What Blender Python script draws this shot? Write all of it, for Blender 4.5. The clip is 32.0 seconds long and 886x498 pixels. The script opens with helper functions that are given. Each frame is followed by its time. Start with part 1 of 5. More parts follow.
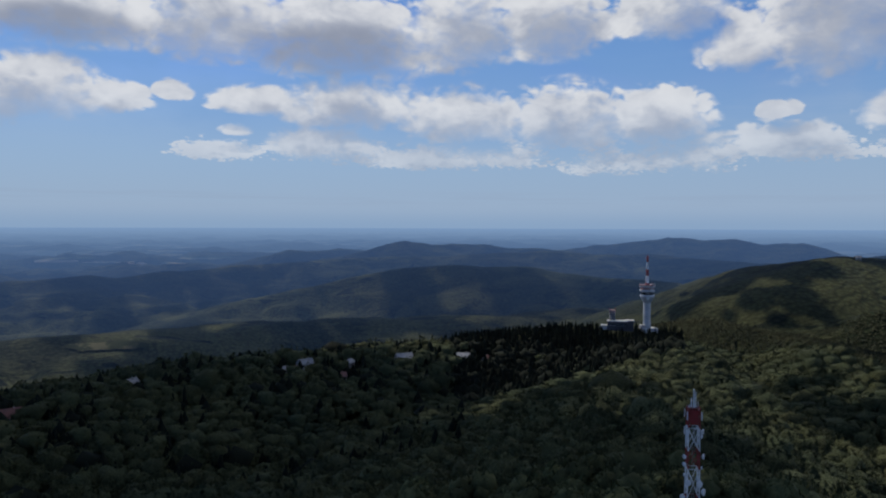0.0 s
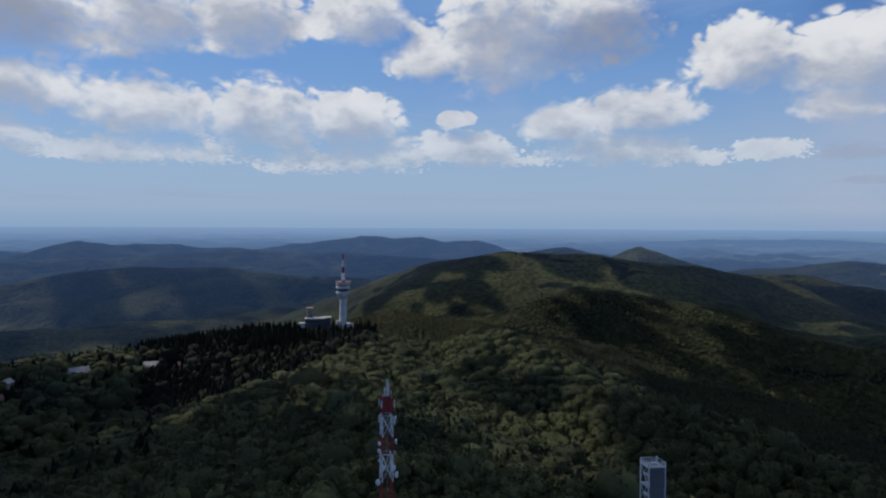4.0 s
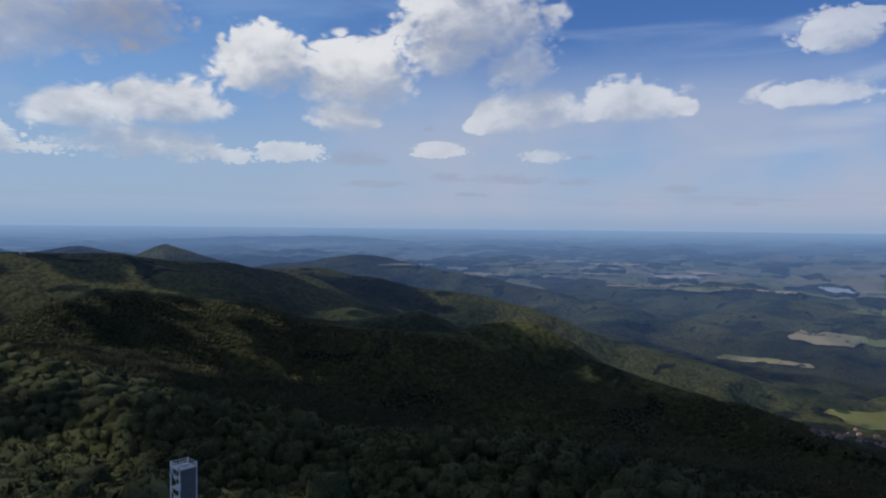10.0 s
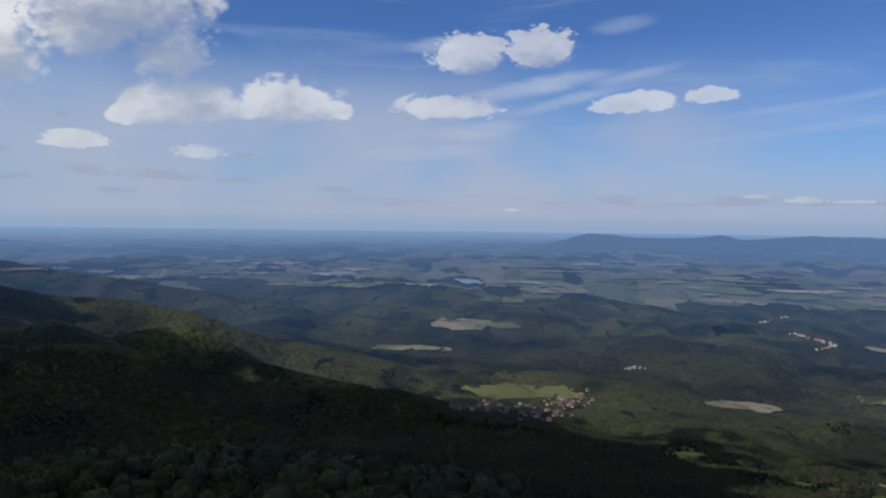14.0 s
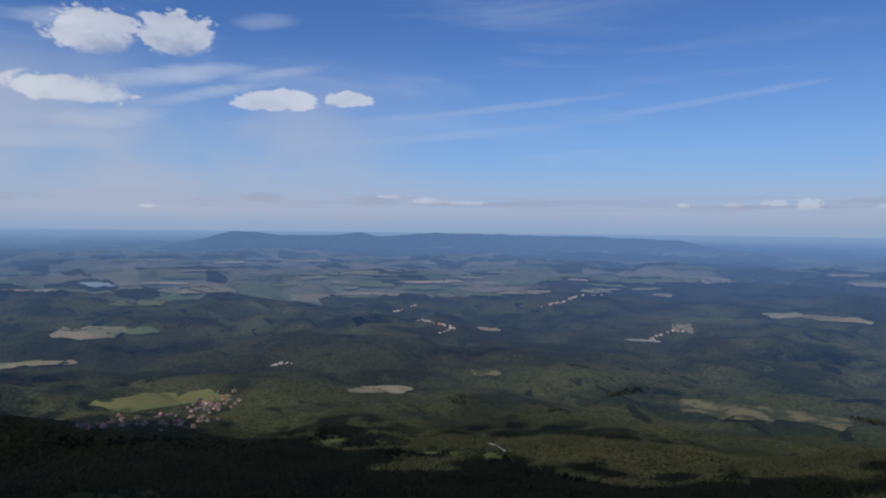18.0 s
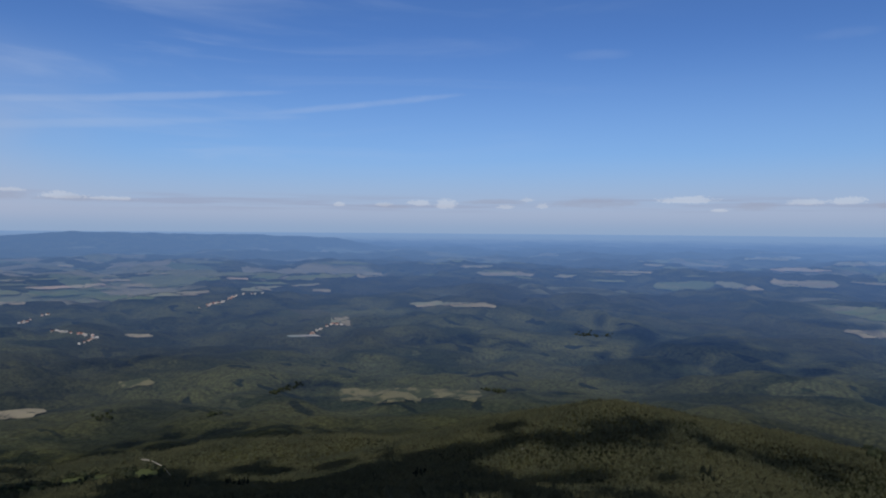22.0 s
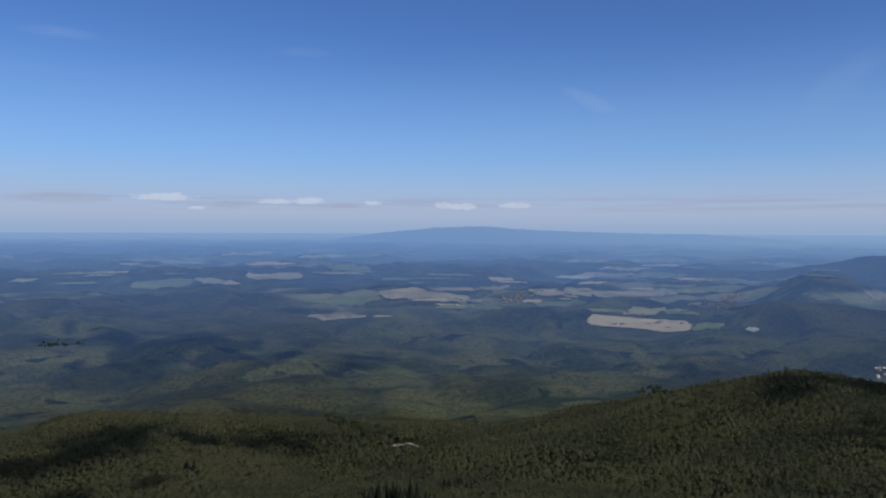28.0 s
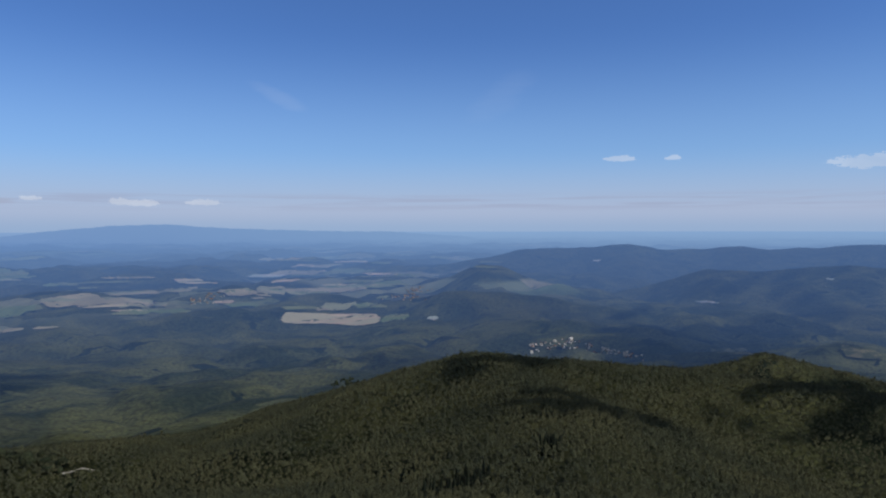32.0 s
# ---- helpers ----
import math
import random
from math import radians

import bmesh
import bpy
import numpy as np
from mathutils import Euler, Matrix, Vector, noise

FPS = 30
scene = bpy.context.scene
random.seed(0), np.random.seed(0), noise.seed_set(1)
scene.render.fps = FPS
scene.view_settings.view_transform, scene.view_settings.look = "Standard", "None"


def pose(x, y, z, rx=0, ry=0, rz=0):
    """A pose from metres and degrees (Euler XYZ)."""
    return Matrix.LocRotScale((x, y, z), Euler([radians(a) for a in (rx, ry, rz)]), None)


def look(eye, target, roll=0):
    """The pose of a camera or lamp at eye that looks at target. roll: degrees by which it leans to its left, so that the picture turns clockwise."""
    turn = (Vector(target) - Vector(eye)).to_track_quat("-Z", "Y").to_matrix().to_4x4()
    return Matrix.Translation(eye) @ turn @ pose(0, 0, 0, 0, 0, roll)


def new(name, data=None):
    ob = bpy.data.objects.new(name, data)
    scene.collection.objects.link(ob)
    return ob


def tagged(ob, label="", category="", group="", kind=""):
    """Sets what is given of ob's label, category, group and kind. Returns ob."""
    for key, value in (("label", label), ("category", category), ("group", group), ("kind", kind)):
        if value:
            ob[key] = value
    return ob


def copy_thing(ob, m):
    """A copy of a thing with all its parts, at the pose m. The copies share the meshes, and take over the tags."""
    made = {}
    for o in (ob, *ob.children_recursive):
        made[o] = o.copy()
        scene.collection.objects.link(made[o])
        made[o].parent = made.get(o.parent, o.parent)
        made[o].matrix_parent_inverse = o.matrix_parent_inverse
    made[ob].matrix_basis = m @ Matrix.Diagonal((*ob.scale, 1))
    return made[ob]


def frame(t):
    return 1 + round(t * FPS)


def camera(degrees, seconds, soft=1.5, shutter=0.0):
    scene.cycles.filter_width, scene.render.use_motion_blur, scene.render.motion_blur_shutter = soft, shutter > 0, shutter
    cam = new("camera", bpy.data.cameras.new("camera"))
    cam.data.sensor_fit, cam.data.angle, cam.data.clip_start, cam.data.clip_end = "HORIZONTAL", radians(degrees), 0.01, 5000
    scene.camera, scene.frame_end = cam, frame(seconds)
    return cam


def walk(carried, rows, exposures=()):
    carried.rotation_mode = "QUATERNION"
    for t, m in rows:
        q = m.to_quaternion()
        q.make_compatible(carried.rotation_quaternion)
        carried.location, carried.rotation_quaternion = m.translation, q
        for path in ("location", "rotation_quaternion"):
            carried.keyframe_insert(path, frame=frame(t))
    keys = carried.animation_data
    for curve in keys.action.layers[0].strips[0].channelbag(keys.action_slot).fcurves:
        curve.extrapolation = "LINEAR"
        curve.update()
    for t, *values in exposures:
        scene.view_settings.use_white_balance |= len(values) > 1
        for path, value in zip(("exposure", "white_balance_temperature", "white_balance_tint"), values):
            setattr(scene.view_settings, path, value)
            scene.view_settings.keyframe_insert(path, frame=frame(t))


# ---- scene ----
# The camera hovers over a hilltop and turns to its right; azimuths run clockwise from +y.
EYE = 115.0
cam = camera(64.6, 32.0, soft=2.1)
TURN = [(0, -0.00, -1.91, -0.19), (0.5, -3.05, -1.91, -0.21), (1, -6.09, -1.88, -0.22), (1.5, -9.17, -1.87, -0.23), 
        (2, -12.23, -1.87, -0.25), (2.5, -15.28, -1.86, -0.24), (3, -18.34, -1.87, -0.22), (3.5, -21.35, -1.90, -0.27), 
        (5.5, -33.70, -1.90, -0.32), (6, -36.76, -1.89, -0.34), (6.5, -39.90, -1.90, -0.35), (7, -42.93, -1.91, -0.43), 
        (7.5, -45.96, -1.94, -0.58), (8, -49.08, -1.95, -0.63), (8.5, -52.16, -1.93, -0.61), (9, -55.31, -1.90, -0.58), 
        (9.5, -58.38, -1.88, -0.56), (10, -61.68, -1.87, -0.59), (10.5, -65.06, -1.85, -0.58), (11, -68.37, -1.82, -0.61), 
        (11.5, -71.74, -1.83, -0.65), (12, -75.13, -1.77, -0.67), (12.5, -78.54, -1.73, -0.66), (13, -81.92, -1.72, -0.66), 
        (13.5, -85.35, -1.69, -0.72), (14, -88.95, -1.67, -0.68), (14.5, -92.59, -1.67, -0.63), (16.5, -106.89, -1.63, -0.64), 
        (17, -110.46, -1.58, -0.64), (17.5, -113.95, -1.57, -0.64), (18, -117.39, -1.56, -0.63), (18.5, -120.80, -1.56, -0.61), 
        (19, -124.19, -1.56, -0.58), (19.5, -127.60, -1.57, -0.50), (20, -130.99, -1.59, -0.47), (20.5, -134.44, -1.56, -0.49), 
        (21, -137.86, -1.54, -0.48), (21.5, -141.27, -1.52, -0.49), (22, -144.68, -1.50, -0.45), (22.5, -148.10, -1.50, -0.41), 
        (23, -151.49, -1.52, -0.39), (23.5, -154.92, -1.49, -0.40), (24, -158.30, -1.46, -0.39), (24.5, -161.71, -1.45, -0.35), 
        (25, -165.07, -1.43, -0.33), (25.5, -168.48, -1.43, -0.31), (27.5, -182.15, -1.48, -0.21), (28, -185.52, -1.50, -0.20), 
        (28.5, -188.79, -1.53, -0.18), (29, -191.88, -1.54, -0.15), (29.5, -194.94, -1.57, -0.12), (30, -198.01, -1.59, -0.07), 
        (30.5, -201.07, -1.60, -0.03), (31, -204.15, -1.62, 0.01), (31.5, -207.21, -1.63, 0.06), (32, -210.28, -1.65, 0.08),]
walk(cam, [(t, pose(0, 0, EYE, 90 + p, r, y)) for t, y, p, r in TURN],
     exposures=[(0, -0.06), (6, 0.0), (12, 0.0), (24, 0.03), (32, 0.17)])

# ---- world, sun ----
SUN_AZ, SUN_EL = -34.0, 47.0


def math_node(nt, op, a, b=None, c=None, clamp=False):
    n = nt.nodes.new("ShaderNodeMath")
    n.operation, n.use_clamp = op, clamp
    for i, v in enumerate((a, b, c)):
        if v is None:
            continue
        if isinstance(v, (int, float)):
            n.inputs[i].default_value = v
        else:
            nt.links.new(v, n.inputs[i])
    return n.outputs[0]


def smooth(nt, v, lo, hi, a=0.0, b=1.0):
    n = nt.nodes.new("ShaderNodeMapRange")
    n.interpolation_type = "SMOOTHSTEP"
    nt.links.new(v, n.inputs["Value"])
    for key, value in (("From Min", lo), ("From Max", hi), ("To Min", a), ("To Max", b)):
        n.inputs[key].default_value = value
    return n.outputs["Result"]


def mix_col(nt, fac, a, b, mode="MIX"):
    n = nt.nodes.new("ShaderNodeMix")
    n.data_type, n.blend_type = "RGBA", mode
    for sock, v in ((n.inputs[0], fac), (n.inputs[6], a), (n.inputs[7], b)):
        if isinstance(v, (int, float)):
            sock.default_value = v
        elif isinstance(v, tuple):
            sock.default_value = (*v, 1)
        else:
            nt.links.new(v, sock)
    return n.outputs[2]


def noise_node(nt, vec, scale, detail=4.0, rough=0.55, dist=0.0):
    n = nt.nodes.new("ShaderNodeTexNoise")
    n.inputs["Scale"].default_value, n.inputs["Detail"].default_value = scale, detail
    n.inputs["Roughness"].default_value, n.inputs["Distortion"].default_value = rough, dist
    if vec is not None:
        nt.links.new(vec, n.inputs["Vector"])
    return n.outputs["Fac"]


def noise_colour(nt, vec, scale, detail):
    n = nt.nodes.new("ShaderNodeTexNoise")
    n.inputs["Scale"].default_value, n.inputs["Detail"].default_value = scale, detail
    nt.links.new(vec, n.inputs["Vector"])
    return n.outputs["Color"]


def mix_value(nt, fac, a, b):
    n = nt.nodes.new("ShaderNodeMix")
    for sock, v in ((n.inputs[0], fac), (n.inputs[2], a), (n.inputs[3], b)):
        nt.links.new(v, sock)
    return n.outputs[0]


def scaled(nt, vec, x, y, z):
    n = nt.nodes.new("ShaderNodeMapping")
    n.inputs["Scale"].default_value = (x, y, z)
    nt.links.new(vec, n.inputs["Vector"])
    return n.outputs[0]


# Heads of the cumulus in the sky: azimuth, half width, base, top (degrees).
CLOUDS = [(-29.6, 4.49, 7.22, 12.11), (-25.1, 2.97, 8.16, 10.57), (-31.8, 1.66, 6.68, 11.04), (-20.9, 1.54, 9.26, 10.99), (-28.3, 8.38, 12.49, 17.66), (-17.6, 7.42, 12.16, 19.14),
          (-7.8, 8.47, 11.16, 19.09), (1.3, 5.24, 12.17, 20.09), (-36.5, 4.41, 11.1, 15.57), (-14.5, 4.29, 8.54, 10.98), (-7.4, 6.29, 7.57, 12.04), (-16.3, 1.52, 6.82, 7.9)]
CLOUDS += [(2.1, 5.94, 6.31, 11.29), (9.9, 5.55, 5.79, 11.59), (16.9, 4.51, 6.08, 10.87), (-17.6, 3.86, 4.96, 6.9), (-9.7, 5.79, 4.84, 7.87), (1.4, 9.79, 4.49, 6.85),
           (13.4, 4.24, 3.96, 6.18), (18.9, 4.72, 3.96, 7.3), (8.8, 4.46, 12.83, 19.9), (22.9, 3.66, 11.42, 15.5), (18.1, 4.91, 13.91, 19.02), (29.5, 6.94, 10.09, 19.92)]
CLOUDS += [(36.4, 5.81, 12.4, 20.11), (25.5, 1.66, 7.91, 9.31), (33.4, 4.0, 6.29, 10.31), (40.7, 5.13, 7.1, 11.09), (38.3, 8.22, 4.6, 7.77), (26.2, 5.76, 4.54, 7.92),
           (47.4, 4.31, 9.88, 15.74), (54.7, 5.58, 8.97, 15.05), (53.4, 3.37, 7.32, 10.52), (44.9, 2.14, 4.69, 6.04), (49.0, 3.29, 4.79, 7.05), (61.4, 2.56, 5.48, 6.79)]
CLOUDS += [(64.2, 7.04, 12.66, 20.13), (62.0, 3.89, 11.78, 16.88), (67.7, 3.62, 10.98, 15.19), (69.3, 4.72, 7.35, 11.66), (76.4, 5.03, 7.89, 11.83), (65.1, 1.83, 7.36, 8.92),
           (69.9, 2.48, 5.1, 6.32), (91.0, 3.51, 11.96, 15.72), (96.6, 3.41, 12.5, 16.15), (89.4, 4.56, 8.67, 11.01), (103.5, 3.62, 9.15, 10.96), (109.9, 2.18, 9.66, 11.11)]
CLOUDS += [(94.6, 0.72, 1.44, 1.75), (112.9, 1.04, 2.52, 2.8), (116.3, 1.61, 2.05, 2.65), (119.5, 1.6, 2.08, 2.36), (136.3, 0.46, 1.91, 2.27), (139.8, 0.81, 1.94, 2.3),
           (142.8, 1.03, 2.0, 2.55), (144.9, 1.02, 1.78, 2.6), (149.8, 0.77, 1.8, 2.16), (151.5, 0.67, 2.37, 2.73), (152.7, 0.56, 1.84, 2.29), (163.9, 2.42, 2.21, 2.85)]
CLOUDS += [(166.3, 0.69, 1.57, 1.85), (172.0, 1.34, 2.04, 2.54), (174.6, 1.25, 2.04, 2.67), (179.8, 0.75, 2.06, 2.41), (185.5, 0.87, 1.81, 2.36), (187.1, 1.32, 1.72, 2.22),
           (191.5, 1.47, 1.84, 2.32), (241.9, 2.92, 4.15, 5.24), (224.2, 1.41, 5.29, 5.82), (228.5, 0.73, 5.26, 5.7), (-50, 9, 7, 14), (258, 6, 5, 8)]
# Thin flat lilac-grey scraps.
SCRAPS = [(62.1, 1.61, 3.62, 4.48), (66.9, 3.19, 3.47, 4.38), (72.5, 1.91, 3.39, 3.93), (80.3, 1.65, 2.74, 3.44), (56.2, 2.97, 3.08, 3.72), (60.5, 0.5, 7.6, 8.1),
          (54.6, 2.72, 4.87, 6.13), (73.2, 0.88, 5.4, 5.8), (85.0, 1.56, 1.78, 2.16), (64.0, 1.61, 2.44, 2.81), (111.8, 2.77, 2.07, 2.65), (103.2, 2.3, 2.08, 2.83)]
SCRAPS += [(117.4, 3.24, 1.98, 2.32), (156.9, 3.66, 1.97, 2.71), (168.8, 1.82, 1.67, 2.31), (177.5, 1.5, 1.76, 2.3), (140.0, 1.99, 1.82, 2.21), (148.5, 3.0, 2.2, 2.6)]


def angles(nt, way):
    """Azimuth - 105 and elevation, in degrees, of a direction."""
    unit = nt.nodes.new("ShaderNodeVectorMath")
    unit.operation = "NORMALIZE"
    nt.links.new(way, unit.inputs[0])
    sep = nt.nodes.new("ShaderNodeSeparateXYZ")
    nt.links.new(unit.outputs[0], sep.inputs[0])
    x, y, z = sep.outputs
    c, s = math.cos(radians(105)), math.sin(radians(105))
    a = math_node(nt, "SUBTRACT", math_node(nt, "MULTIPLY", x, c), math_node(nt, "MULTIPLY", y, s))
    b = math_node(nt, "ADD", math_node(nt, "MULTIPLY", x, s), math_node(nt, "MULTIPLY", y, c))
    az = math_node(nt, "MULTIPLY", math_node(nt, "ARCTAN2", a, b), 180 / math.pi)
    return az, math_node(nt, "MULTIPLY", math_node(nt, "ARCSINE", z), 180 / math.pi)


def heap(nt, az, el, rows, flat=1.8):
    """1 at the middle of the nearest head, 0 at its edge, less outside."""
    low = None
    for c, w, base, top in rows:
        mid, h = base + 0.36 * (top - base), 0.64 * (top - base)
        u = math_node(nt, "MULTIPLY_ADD", az, 1 / w, -(c - 105) / w)
        v = math_node(nt, "MULTIPLY_ADD", el, 1 / h, -mid / h)
        v = math_node(nt, "MINIMUM", v, math_node(nt, "MULTIPLY", v, flat))
        q = math_node(nt, "MULTIPLY_ADD", v, v, math_node(nt, "MULTIPLY", u, u))
        low = q if low is None else math_node(nt, "SMOOTH_MIN", low, q, 0.35)
    return math_node(nt, "SUBTRACT", 1.0, low)


def cloud_group():
    """How much cumulus stands in a direction: above 0 inside."""
    g = bpy.data.node_groups.new("cumulus_field", "ShaderNodeTree")
    g.interface.new_socket("way", in_out="INPUT", socket_type="NodeSocketVector")
    g.interface.new_socket("field", in_out="OUTPUT", socket_type="NodeSocketFloat")
    gi, go = g.nodes.new("NodeGroupInput"), g.nodes.new("NodeGroupOutput")
    way = gi.outputs[0]
    az, el = angles(g, way)
    flat = scaled(g, way, 1, 1, 1.5)
    small = scaled(g, way, 3.6, 3.6, 8)
    distant = math_node(g, "MAXIMUM", smooth(g, el, 8.0, 4.5), smooth(g, az, -22, -14, 0.0, 0.3))
    # Slow swells, rounded billows, then a fine fray.
    swell = mix_value(g, distant, noise_node(g, flat, 8.0, 2.0, 0.5), noise_node(g, small, 6.0, 2.0, 0.5))
    bulge = mix_value(g, distant, noise_node(g, flat, 24.0, 2.0, 0.5, 0.3), noise_node(g, small, 20.0, 2.0, 0.5, 0.3))
    bulge = math_node(g, "ABSOLUTE", math_node(g, "MULTIPLY_ADD", bulge, 2.0, -1.0))
    fray = mix_value(g, distant, noise_node(g, flat, 46.0, 6.0, 0.6), noise_node(g, small, 40.0, 5.0, 0.6))
    rag = math_node(g, "ADD", math_node(g, "MULTIPLY_ADD", swell, 1.9, -0.95), math_node(g, "MULTIPLY_ADD", bulge, 1.4, -0.28))
    rag = math_node(g, "ADD", rag, math_node(g, "MULTIPLY_ADD", fray, 0.9, -0.45))
    rag = math_node(g, "MULTIPLY", rag, math_node(g, "MULTIPLY_ADD", distant, 2.0, 1.3))
    rag = math_node(g, "MULTIPLY", rag, smooth(g, el, 2.8, 5.0, 0.35, 1.0))
    crumb = math_node(g, "MULTIPLY_ADD", noise_node(g, small, 80.0, 5.0, 0.6), 4.0, -2.25)
    rag = math_node(g, "ADD", rag, math_node(g, "MULTIPLY", crumb, smooth(g, el, 3.4, 2.7)))
    body = heap(g, az, el, CLOUDS)
    rag = math_node(g, "MULTIPLY", rag, math_node(g, "MULTIPLY", smooth(g, body, 0.1, 0.8, 1.0, 0.4), smooth(g, body, -0.4, 0.05, 0.08, 1.0)))
    g.links.new(math_node(g, "ADD", body, rag), go.inputs[0])
    return g


def make_world():
    world = bpy.data.worlds.new("sky")
    world.use_nodes = True
    scene.world = world
    nt = world.node_tree
    bg = nt.nodes["Background"]
    sky = nt.nodes.new("ShaderNodeTexSky")
    sky.sky_type, sky.sun_disc = "NISHITA", False
    sky.sun_elevation, sky.sun_rotation = radians(SUN_EL), radians(SUN_AZ)
    sky.altitude, sky.air_density, sky.dust_density, sky.ozone_density = 800, 1.0, 0.6, 1.6
    way = nt.nodes.new("ShaderNodeTexCoord").outputs["Generated"]
    az, el = angles(nt, way)
    flat = scaled(nt, way, 1, 1, 1.7)
    group = cloud_group()

    def cumulus_at(step):
        """The cloud's thickness a step towards the sun from here."""
        move = nt.nodes.new("ShaderNodeVectorMath")
        move.operation = "ADD"
        nt.links.new(way, move.inputs[0])
        e = radians(SUN_EL + 12)
        move.inputs[1].default_value = (step * math.sin(radians(SUN_AZ)) * math.cos(e), step * math.cos(radians(SUN_AZ)) * math.cos(e), step * math.sin(e))
        n = nt.nodes.new("ShaderNodeGroup")
        n.node_tree = group
        nt.links.new(move.outputs[0] if step else way, n.inputs[0])
        return n.outputs[0]

    field = cumulus_at(0.0)
    shade = math_node(nt, "ADD", math_node(nt, "MULTIPLY", smooth(nt, cumulus_at(0.03), -0.35, 1.25), 0.75), math_node(nt, "MULTIPLY", smooth(nt, cumulus_at(0.055), -0.6, 1.5), 0.45))
    # Crisp where the sun strikes, soft below.
    mask = math_node(nt, "DIVIDE", math_node(nt, "ADD", field, 0.27), math_node(nt, "MULTIPLY_ADD", shade, 1.2, 0.5), clamp=True)
    mask = math_node(nt, "MULTIPLY", math_node(nt, "MULTIPLY", mask, mask), math_node(nt, "MULTIPLY_ADD", mask, -2.0, 3.0))
    # The small scattered ones are thin.
    mask = math_node(nt, "MULTIPLY", mask, smooth(nt, az, -48, -36, 1.0, 0.76))
    # Overhead, out of sight, an added broken deck, denser towards the sun's side, fills the shade.
    big, fine = noise_node(nt, flat, 7.0, 3.0, 0.5), noise_node(nt, flat, 21.0, 6.0, 0.58, 0.2)
    deck = math_node(nt, "MULTIPLY", smooth(nt, el, 24, 34), smooth(nt, math_node(nt, "ADD", big, math_node(nt, "MULTIPLY", fine, 0.5)), 0.63, 0.86))
    deck = math_node(nt, "MULTIPLY", deck, smooth(nt, az, 50, -20, 0.28, 1.0))
    mask = math_node(nt, "MAXIMUM", mask, deck)
    folds = noise_node(nt, flat, 13.0, 5.0, 0.55, 0.4)
    shade = math_node(nt, "ADD", shade, math_node(nt, "MULTIPLY_ADD", folds, -2.2, 1.1))
    white = mix_col(nt, smooth(nt, shade, -0.4, 1.25), (0.78, 0.79, 0.81), (0.38, 0.415, 0.50))
    # The thickest bellies are the darkest.
    for c, w, e, h in ((-8, 9, 13.6, 2.0), (37, 7, 14, 2.6), (-28, 7, 14.0, 1.4)):
        q = math_node(nt, "POWER", math_node(nt, "ABSOLUTE", math_node(nt, "MULTIPLY_ADD", az, 1 / w, -(c - 105) / w)), 2.0)
        q = math_node(nt, "ADD", q, math_node(nt, "POWER", math_node(nt, "ABSOLUTE", math_node(nt, "MULTIPLY_ADD", el, 1 / h, -e / h)), 2.0))
        q = math_node(nt, "ADD", q, math_node(nt, "MULTIPLY_ADD", big, 2.4, -1.2))
        white = mix_col(nt, smooth(nt, q, 1.3, 0.0, 0.0, 0.8), white, (0.25, 0.28, 0.365))
    # The clear sky, with a pale lilac veil low down.
    clear = mix_col(nt, 1.0, sky.outputs[0], (SKY * 0.47, SKY * 0.72, SKY * 1.16), "MULTIPLY")
    clear = mix_col(nt, smooth(nt, el, 16.0, 0.0, 0.0, 0.6), clear, (0.28, 0.46, 0.72))
    clear = mix_col(nt, smooth(nt, el, 6.5, 0.2, 0.0, 0.9), clear, (0.375, 0.425, 0.57))
    # A thin lilac bank far off, and thin high cloud drawn out along the horizon.
    bank = math_node(nt, "MULTIPLY", smooth(nt, el, 1.2, 2.0), smooth(nt, el, 3.0, 2.3))
    bank = math_node(nt, "MULTIPLY", bank, smooth(nt, noise_node(nt, scaled(nt, way, 1, 1, 30), 6.0, 4.0, 0.5), 0.42, 0.62))
    clear = mix_col(nt, math_node(nt, "MULTIPLY", bank, 0.5), clear, (0.30, 0.335, 0.47))
    thin = noise_node(nt, scaled(nt, way, 1, 1, 4), 9.0, 5.0, 0.6, 0.6)
    for c, w, e, h, lean, most in ((96.5, 7.0, 11.4, 0.9, 0.16, 0.62), (99.5, 5.5, 10.4, 0.6, 0.22, 0.5), (92, 4.5, 7.9, 0.9, 0.1, 0.62), (88, 7, 6.2, 0.8, 0.05, 0.5), (122, 14, 9.8, 0.35, 0.1, 0.22),
                                   (138, 9, 10.0, 0.35, 0.12, 0.25), (104, 5, 12.0, 0.5, 0.2, 0.4), (118, 16, 7.6, 0.4, 0.09, 0.16), (88.5, 3, 14.6, 0.7, 0.1, 0.4), (103, 3, 15.8, 0.7, 0.1, 0.35),
                                   (157, 3, 13.8, 0.5, 0.0, 0.09), (197, 2.4, 10.4, 0.7, -0.4, 0.09), (215, 3, 10.6, 1.6, 0.5, 0.05), (174, 3, 13.9, 0.5, 0.0, 0.07)):
        u = math_node(nt, "MULTIPLY_ADD", az, 1 / w, -(c - 105) / w)
        v = math_node(nt, "MULTIPLY_ADD", u, -lean * w / h, math_node(nt, "MULTIPLY_ADD", el, 1 / h, -e / h))
        q = math_node(nt, "MULTIPLY_ADD", u, u, math_node(nt, "MULTIPLY", v, v))
        q = math_node(nt, "ADD", q, math_node(nt, "MULTIPLY_ADD", thin, 2.0, -1.0))
        clear = mix_col(nt, smooth(nt, q, 1.1, -0.3, 0.0, most), clear, (0.50, 0.57, 0.71))
    wisp = noise_node(nt, scaled(nt, way, 1, 1, 8), 2.6, 6.0, 0.55, 0.8)
